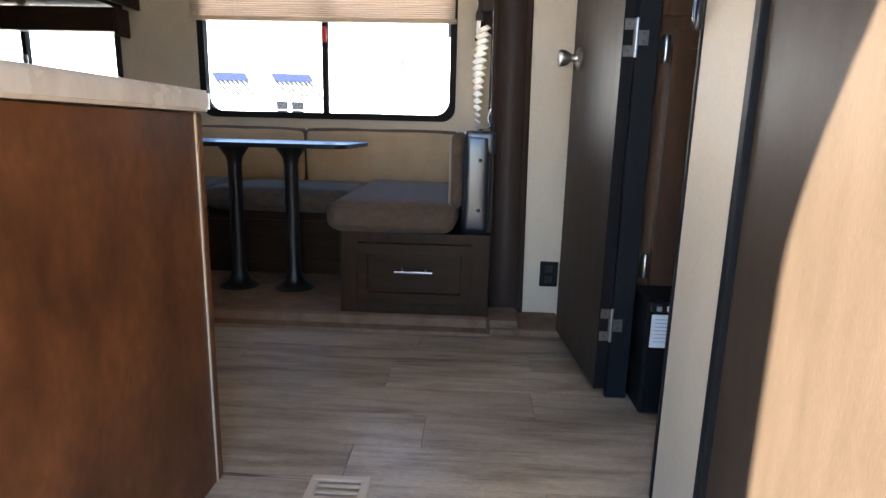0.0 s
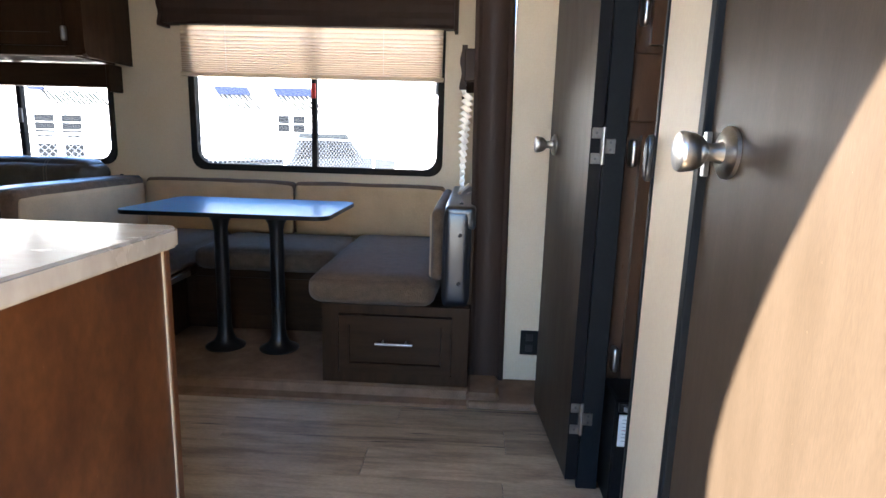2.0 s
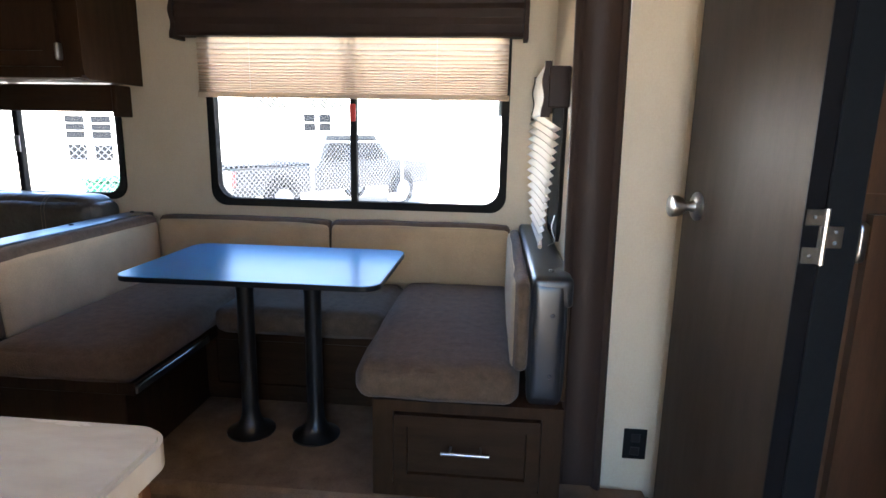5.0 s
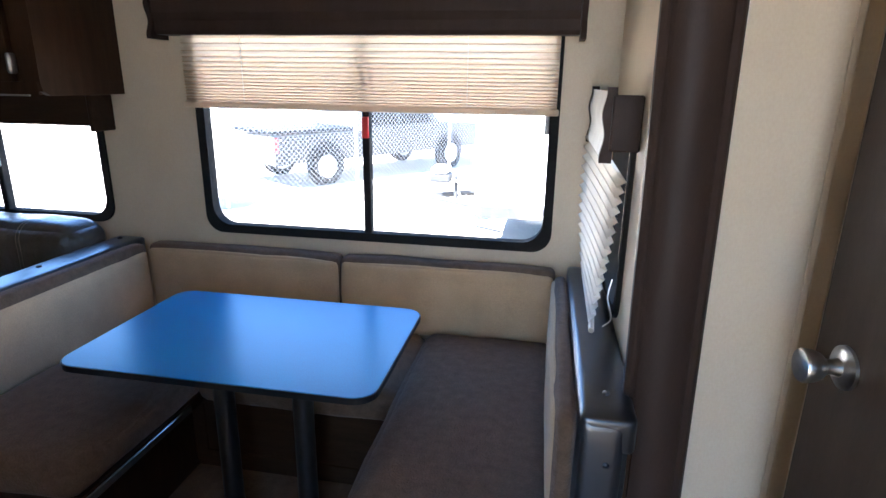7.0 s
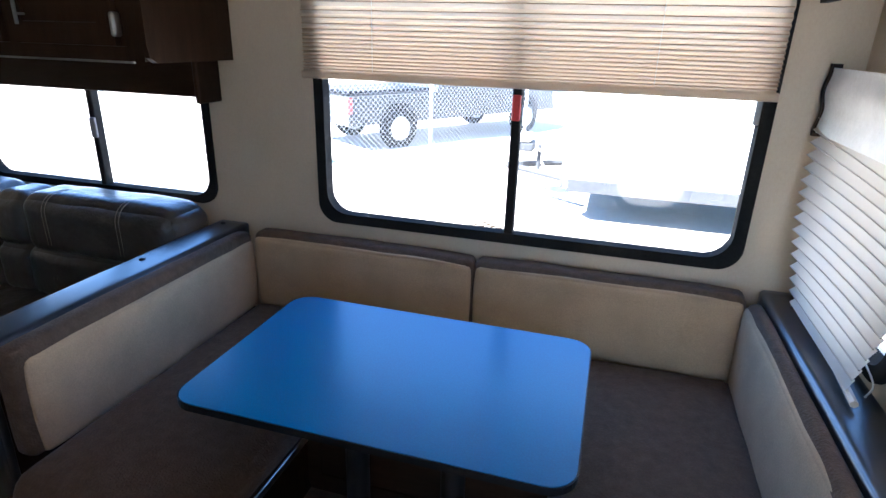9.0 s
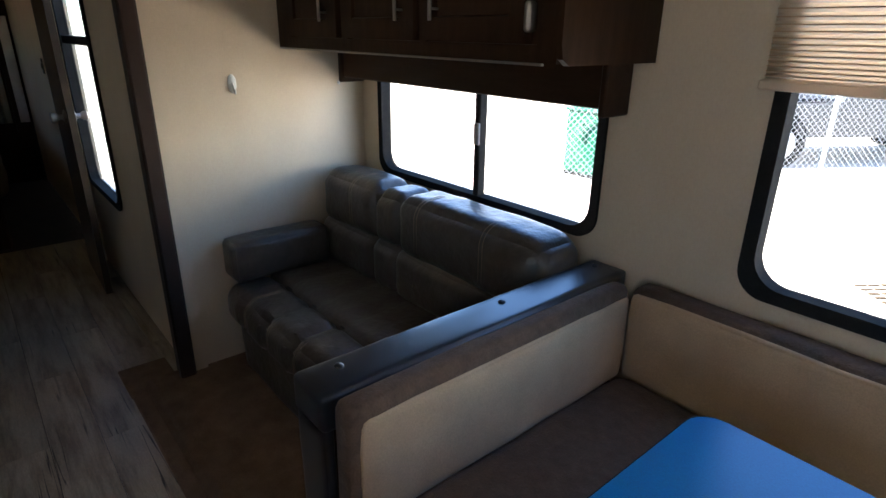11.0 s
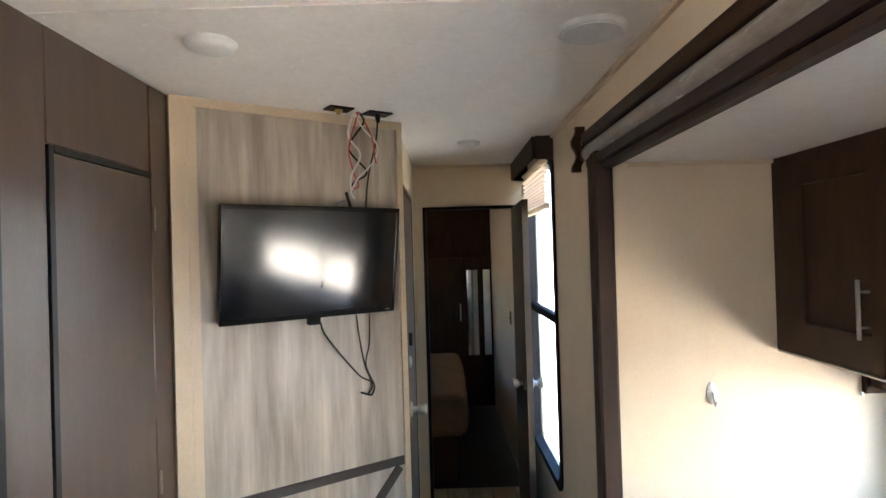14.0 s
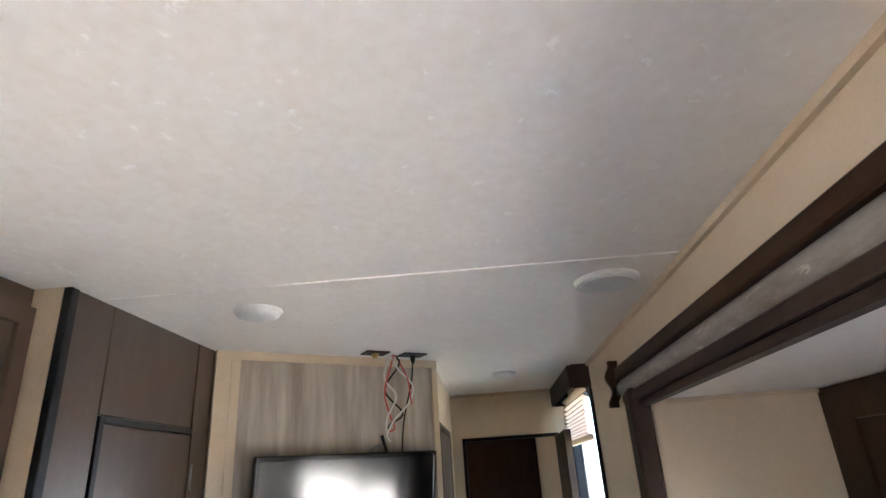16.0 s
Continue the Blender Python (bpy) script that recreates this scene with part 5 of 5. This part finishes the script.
# floor registers
def register(cx, cy, wx, wy, m, slat, label):
    t = thing("floor_register", (cx, cy, 0), label, "floor vent")
    part("frame", boxes(((cx - wx, cy - wy, 0.001), (cx + wx, cy - wy + 0.018, 0.008)), ((cx - wx, cy + wy - 0.018, 0.001), (cx + wx, cy + wy, 0.008)),
                        ((cx - wx, cy - wy + 0.018, 0.001), (cx - wx + 0.018, cy + wy - 0.018, 0.008)), ((cx + wx - 0.018, cy - wy + 0.018, 0.001), (cx + wx, cy + wy - 0.018, 0.008)), bev=0.002), m, t)
    n = 12
    for k in range(n):
        if slat == 'x':
            y = cy - wy + 0.022 + (2 * wy - 0.044) * (k + 0.5) / n
            part("slat", box((cx - wx + 0.018, y - 0.0035, 0.002), (cx + wx - 0.018, y + 0.0035, 0.006)), m, t)
        else:
            x = cx - wx + 0.022 + (2 * wx - 0.044) * (k + 0.5) / n
            part("slat", box((x - 0.0035, cy - wy + 0.018, 0.002), (x + 0.0035, cy + wy - 0.018, 0.006)), m, t)
    return t


register(-0.37, 1.10, 0.062, 0.145, WALLTRIM, 'x', "tan metal floor vent in the plank floor")
register(-2.89, 1.135, 0.055, 0.085, BLACKM, 'x', "dark metal floor vent in the plank floor")

# ---------------------------------------------------------------- corridor and bedroom
d5 = tagged(thing("door_5", (-4.15, 1.68, 0.0), "closed dark brown corridor door with a chrome knob", "door"), kind="structure")
part("leaf", box((-4.42, 1.681, 0.01), (-3.86, 1.692, 1.87), 0.002), DOORM, d5)
part("frame", boxes(((-3.855, 1.681, 0.0), (-3.828, 1.694, 1.90)), ((-4.46, 1.681, 0.0), (-4.425, 1.694, 1.90)), ((-4.425, 1.681, 1.872), (-3.855, 1.694, 1.90)), bev=0.002), DARK, d5)
knob(d5, (-3.92, 1.692, 0.950), (0, 1, 0))
part("latch_plate", box((-3.94, 1.693, 1.22), (-3.915, 1.708, 1.275), 0.003), BLACKM, d5, "dark privacy latch")
part("latch_plate", lathe((-3.928, 1.692, 1.15), (0, 1, 0), [(0.0, 0.026), (0.006, 0.025), (0.012, 0.012), (0.012, 0.001)], 18), CHROME, d5, smooth=True)
d6 = tagged(thing("door_6", (-4.87, 2.0, 0.0), "dark bedroom door standing open into the corridor", "door"), kind="structure")
bm = bmesh.new()
v0, v1 = Vector((-4.862, 2.262)), Vector((-4.30, 2.245))
uu = (v1 - v0).normalized()
nn = Vector((-uu.y, uu.x))
vs_ = [bm.verts.new((*(p + nn * d), z)) for z in (0.015, 1.865) for p, d in ((v0, 0), (v1, 0), (v1, 0.03), (v0, 0.03))]
for f in ((0, 1, 2, 3), (4, 5, 6, 7), (0, 1, 5, 4), (1, 2, 6, 5), (2, 3, 7, 6), (3, 0, 4, 7)):
    bm.faces.new([vs_[i] for i in f])
part("leaf", bm, DOORM, d6)
knob(d6, (-4.37, 2.246, 0.942), (0, -1, 0))
part("door_knob", lathe((-4.37, 2.279, 0.942), (0, 1, 0), [(0.0, 0.030), (0.005, 0.030), (0.010, 0.013), (0.028, 0.012), (0.04, 0.022), (0.055, 0.024), (0.060, 0.015), (0.060, 0.001)], 24), CHROME, d6, smooth=True)
part("frame", boxes(((-4.925, 1.735, 0.0), (-4.862, 1.755, 1.885)), ((-4.925, 2.268, 0.0), (-4.866, 2.285, 1.885)), ((-4.925, 1.755, 1.868), (-4.862, 2.268, 1.885)), bev=0.002), BLACK, d6)
sw = thing("light_switch", (-5.87, SY, 1.05), "dark wall switch plate in the bedroom", "switch")
part("plate", box((-5.91, SY - 0.006, 1.05), (-5.83, SY - 0.001, 1.15), 0.003), DARK, sw)
part("toggle", box((-5.88, SY - 0.012, 1.085), (-5.86, SY - 0.006, 1.115), 0.002), BLACK, sw)
wb = thing("wardrobe", (-7.3, 1.9, 0.0), "dark bedroom wardrobe with narrow mirrored doors", "wardrobe")
part("body", box((-7.54, 1.25, 0.0), (-7.47, SY - 0.003, H - 0.002)), DARK, wb)
for ya, yb in ((2.055, 2.222), (2.226, 2.352)):
    dd = part("cabinet_door", boxes(((-7.468, ya, 0.45), (-7.450, yb, 1.56)), bev=0.003), DARK, wb)
    part("mirror", box((-7.449, ya + 0.038, 0.54), (-7.446, yb - 0.016, 1.43)), MIRROR, dd, "narrow mirror panel")
part("cabinet_door", box((-7.468, 1.30, 0.45), (-7.450, 2.05, 1.56), 0.004), DARK, wb)
part("handle", tube([(-7.43, 2.02, 0.90), (-7.43, 2.02, 1.08)], 0.006, 8), CHROME, wb)
bd = thing("bed", (-6.3, 1.2, 0.0), "low bed with a tan quilted cover", "bed")
part("base", box((-7.1, 0.45, 0.0), (-5.45, 1.93, 0.34), 0.01), DARK, bd)
part("mattress", soft((-7.15, 0.42, 0.34), (-5.40, 1.985, 0.63), 0.06, 0.02, 16, 0.012, 60.0), BEDM, bd, smooth=True)

# ---------------------------------------------------------------- outdoors
bl = thing("building", (-12, 26, GZ), "long white building with corrugated awnings", "building")
part("wall", box((-42, 25, GZ), (-5.2, 33, 5.2)), SIDING, bl)
part("roof", prism([(24.2, 5.1), (33.6, 5.1), (29, 7.4)], 0, -42.5, -4.8), TIN, bl)
for x0, x1, z0, z1, bars in ((-8.51, -7.98, 1.07, 1.79, 1), (-7.85, -7.30, 1.07, 1.79, 1), (-19.45, -18.50, 0.56, 1.56, 2), (-18.20, -17.25, 0.56, 1.56, 2), (-19.40, -18.48, -0.42, 0.30, 0), (-18.15, -17.25, -0.42, 0.30, 0)):
    wn_ = part("window", ring(1, 24.93, 25.0, x0 - 0.04, x1 + 0.04, z0 - 0.04, z1 + 0.04, 0.05, 0.02, 0.02), OUTER, bl)
    part("pane", box((x0, 24.955, z0), (x1, 24.965, z1)), CARD, wn_)
    for k in range(bars):
        zb = z0 + (z1 - z0) * (k + 1) / (bars + 1)
        part("glazing_bar", box((x0, 24.94, zb - 0.014), (x1, 24.954, zb + 0.014)), OUTER, wn_)


def awning(x0, width, top0, top1):
    """A slanting awning: a blue top strip and pale corrugated ribs below it."""
    aw = thing("awning", (x0 + width / 2, 24.9, 2.0), "corrugated metal awning with a dark blue top", "awning", "building awnings")
    bm = bmesh.new()
    add_prism(bm, [(top0, 2.93), (top1, 2.93), (top1 + 0.18, 2.60), (top0 + 0.18, 2.60)], 1, 24.90, 24.99)
    part("top_sheet", bm, NAVY, aw)
    n = int(width / 0.19)
    ribs = bmesh.new()
    for k in range(n):
        u = x0 + 0.18 + k * width / n
        w = 0.45 * width / n
        add_prism(ribs, [(u, 2.60), (u + w, 2.60), (u + w + 0.55, 2.0), (u + 0.55, 2.0)], 1, 24.92, 24.99)
    part("corrugation", ribs, RIB, aw)


for x0, width, t0, t1 in ((-11.28, 1.45, -11.28, -9.83), (-8.71, 1.60, -8.71, -7.05), (-19.2, 2.6, -19.75, -19.0), (-29.5, 1.8, -29.5, -27.7)):
    awning(x0, width, t0, t1)
tr_ = thing("travel_trailer", (2, 9.5, GZ), "white travel trailer parked on the lot", "trailer")
part("body", prism([(-1.10, -0.28), (-1.16, 0.5), (-0.9, 2.5), (6.5, 2.5), (6.5, -0.28)], 1, 8.34, 10.7), OUTER, tr_)
part("corner_post", box((-1.14, 8.42, -0.30), (-0.98, 8.60, 1.7), 0.01), TRIMG, tr_, "grey corner trim")
part("corner_post", box((-1.30, 10.50, -0.30), (-1.24, 10.72, 1.7), 0.01), TRIMG, tr_, "grey corner trim")
# dark slab added below the body to cut bounce light in the trailer's shadow
part("underside", box((-1.0, 8.42, -0.34), (6.4, 10.6, -0.285)), TYRE, tr_)
part("skirt", box((-1.05, 8.30, -0.31), (6.4, 8.335, -0.16), 0.005), TRIMG, tr_)
for yb_ in (8.9, 10.1):
    part("hitch_arm", tube([(-2.0, 9.5, -0.30), (-1.1, yb_, -0.30)], 0.045, 8), TRIMG, tr_)
part("battery_box", box((-1.93, 9.36, -0.07), (-1.62, 9.66, 0.06), 0.03, 2), TRIMG, tr_)
part("battery_lid", soft((-1.90, 9.34, 0.062), (-1.66, 9.68, 0.16), 0.04, 0.01, 8, 0.0), OUTER, tr_, "pale domed cover", smooth=True)
part("jack_post", tube([(-1.55, 9.5, -0.34), (-1.55, 9.5, 0.02)], 0.03, 8), TRIMG, tr_)
part("crank", tube([(-1.62, 9.44, -0.02), (-1.50, 9.44, -0.06), (-1.46, 9.44, -0.16)], 0.02, 6), GREYP, tr_)
part("chain", tube(curve_pts([(-1.50, 9.36, -0.18), (-1.42, 9.34, -0.30), (-1.36, 9.36, -0.24)]), 0.018, 6), GREYP, tr_)
for wx in (2.4, 3.3):
    part("wheel", lathe((wx, 8.36, GZ + 0.35), (0, 1, 0), [(0.0, 0.30), (0.02, 0.35), (0.18, 0.35), (0.2, 0.3)], 20), TYRE, tr_, smooth=True)

FU = Vector((2.02, 3.17)).normalized()
FN = Vector((FU.y, -FU.x))


def place(u, n):
    """Along and towards the trailer from the parked pickup's rear axle."""
    q = Vector((-4.66, 12.25)) + FU * u + FN * n
    return q.x, q.y


def turned(bm):
    for v in bm.verts:
        x, y = place(v.co.x, v.co.y)
        v.co.x, v.co.y = x, y
    return bm


pk = thing("pickup_truck", (*place(1.8, -1.0), GZ), "silver pickup truck parked behind the fence", "pickup truck")
body = [(-1.15, 0.48), (-1.15, 1.02), (0.95, 1.05), (1.0, 1.08), (1.25, 1.72), (2.75, 1.74), (3.35, 1.15), (4.75, 1.05), (4.85, 0.50)]
part("body", turned(prism([(u, GZ + z) for u, z in body], 1, -1.9, -0.05)), CARW, pk)
part("window", turned(prism([(1.12, GZ + 1.14), (1.36, GZ + 1.62), (2.0, GZ + 1.64), (2.0, GZ + 1.14)], 1, -0.049, -0.035)), CARD, pk)
part("window", turned(prism([(2.08, GZ + 1.14), (2.08, GZ + 1.64), (2.68, GZ + 1.64), (3.12, GZ + 1.16)], 1, -0.049, -0.035)), CARD, pk)
part("bed_cover", turned(box((-1.12, -1.8, GZ + 1.06), (0.92, -0.15, GZ + 1.12), 0.02)), CARD, pk)
part("tail_light", turned(box((-1.17, -0.20, GZ + 0.72), (-1.08, -0.03, GZ + 1.0), 0.01)), REDP, pk)
for u in (0.0, 3.75):
    for n in (-0.02, -1.72):
        wv = part("wheel", turned(lathe((u, n - 0.2, GZ + 0.38), (0, 1, 0), [(0.0, 0.34), (0.02, 0.38), (0.20, 0.38), (0.23, 0.34), (0.231, 0.24)], 24)), TYRE, pk, smooth=True)
        part("rim", turned(lathe((u, n + 0.028, GZ + 0.38), (0, 1, 0), [(0.0, 0.24), (0.008, 0.23), (0.012, 0.06), (0.03, 0.05)], 24)), RIM, wv, smooth=True)
    part("wheel_arch", turned(lathe((u, -0.06, GZ + 0.42), (0, 1, 0), [(0.0, 0.47), (0.02, 0.47)], 24)), CARD, pk)

fe = thing("chain_link_fence", (*place(2, 1.1), GZ), "galvanised chain-link fence along the lot", "fence")
wire = bmesh.new()
F0, F1, FH, st = -8.0, 5.6, 1.6, 0.10
span = F1 - F0


def flat_wire(bm, a, b, w=0.0030):
    d = (b - a).normalized() * 1.0
    s = Vector((-d.y, d.x)) * w
    vs = [(a + s), (b + s), (b - s), (a - s)]
    top = [bm.verts.new((q.x, 0.75, GZ + q.y)) for q in vs]
    bm.faces.new(top)


n_ = int(span / st)
for i in range(-int(FH / st), n_):
    for sgn in (1, -1):
        u0 = F0 + i * st if sgn > 0 else F0 + i * st + FH
        ua, za, ub_, zb = (u0, 0.05, u0 + FH - 0.05, FH) if sgn > 0 else (u0, 0.05, u0 - FH + 0.05, FH)
        if min(ua, ub_) < F0 or max(ua, ub_) > F1:
            continue
        flat_wire(wire, Vector((ua, za)), Vector((ub_, zb)))
tagged(part("mesh", turned(wire), GALV, fe), kind="stuff")
for k in range(6):
    u = F0 + span * k / 5
    part("post", turned(tube([(u, 0.75, GZ), (u, 0.75, GZ + FH + 0.06)], 0.03, 8)), GALV, fe)
part("top_rail", turned(tube([(F0, 0.75, GZ + FH), (F1, 0.75, GZ + FH)], 0.02, 6)), GALV, fe)
gb = thing("green_container", (-5.9, 9.3, GZ), "green painted metal bin behind wire mesh", "container")
part("body", box((-6.62, 9.0, GZ + 0.06), (-5.85, 9.9, GZ + 0.98), 0.03), GREEN, gb)
part("lid", box((-6.65, 8.97, GZ + 0.985), (-5.82, 9.93, GZ + 1.03), 0.02), GREEN, gb)
part("base", box((-6.60, 9.02, GZ), (-5.87, 9.88, GZ + 0.058)), TYRE, gb)
part("handle", tube(curve_pts([(-6.25, 8.97, GZ + 0.55), (-6.25, 8.93, GZ + 0.80), (-6.18, 8.93, GZ + 0.86), (-6.0, 8.97, GZ + 0.86)]), 0.025, 8), GREEN, gb)
gm = bmesh.new()
for i in range(-12, 18):
    for sgn in (1, -1):
        x0 = -6.62 + i * 0.085
        a, b = (Vector((x0, 0.05)), Vector((x0 + 1.05, 1.10))) if sgn > 0 else (Vector((x0 + 1.05, 0.05)), Vector((x0, 1.10)))
        if min(a.x, b.x) < -7.4 or max(a.x, b.x) > -5.7:
            continue
        s = Vector((-(b - a).y, (b - a).x)).normalized() * 0.0013
        gm.faces.new([gm.verts.new((q.x, 8.75, GZ + q.y)) for q in (a + s, b + s, b - s, a - s)])
tagged(part("mesh", gm, GALV, gb), kind="stuff")
gr = thing("drain_grate", (-1.7, 7.5, GZ), "rusty steel drain grate in the lot", "grate")
gu, gv = Vector((0.763, -0.646)), Vector((0.60, 0.80))
for r_ in range(4):
    for k in range(12):
        gp = Vector((-2.22, 7.66)) + gu * (0.085 * k) + gv * (0.125 * r_)
        gbm = bmesh.new()
        for zz in (GZ, GZ + 0.012):
            for du, dv2 in ((0, 0), (0.036, 0), (0.036, 0.10), (0, 0.10)):
                q = gp + gu * du + gv * dv2
                gbm.verts.new((q.x, q.y, zz))
        gbm.verts.ensure_lookup_table()
        for f in ((0, 1, 2, 3), (4, 5, 6, 7), (0, 1, 5, 4), (1, 2, 6, 5), (2, 3, 7, 6), (3, 0, 4, 7)):
            gbm.faces.new([gbm.verts[n] for n in f])
        part("bar", gbm, GRATE, gr)

# ---------------------------------------------------------------- floor planks
# out-of-view sheet on the step, added to throw sunlight up onto cabinet and door
structure("floor_step", box((-0.557, EY - 0.04, -0.199), (0.267, 0.597, -0.190), 0.001), PLANK, "unseen wood-look vinyl on the sunken entry step, added to bounce sunlight", "floor")
floor_ob = bpy.data.objects["floor"]
rng = random.Random(7)
PW, PL = 0.152, 0.92
plank_me = {}


def plank(x0, x1, y0, y1):
    key = (round(x1 - x0, 3), round(y1 - y0, 3))
    if key not in plank_me:
        bm = bmesh.new()
        hx, hy = key[0] / 2 - 0.0009, key[1] / 2 - 0.0009
        add_prism(bm, [(-hx, -hy), (hx, -hy), (hx, hy), (-hx, hy)], 2, -0.0055, 0.0)
        me = bpy.data.meshes.new("plank")
        bm.to_mesh(me)
        bm.free()
        me.materials.append(PLANK)
        plank_me[key] = me
    ob = new("plank", plank_me[key])
    ob.location = ((x0 + x1) / 2, (y0 + y1) / 2, 0.0)
    ob.parent = floor_ob


rows_y = []
y = 0.62
while y < SY - 0.001:
    rows_y.append((y, min(y + PW, SY)))
    y += PW
for ya, yb in rows_y:
    x = -5.4 - rng.random() * PL
    while x < 1.2:
        a, b = max(x, -5.4), min(x + PL, 1.2)
        if b - a > 0.05:
            plank(a, b, ya, yb)
        x += PL
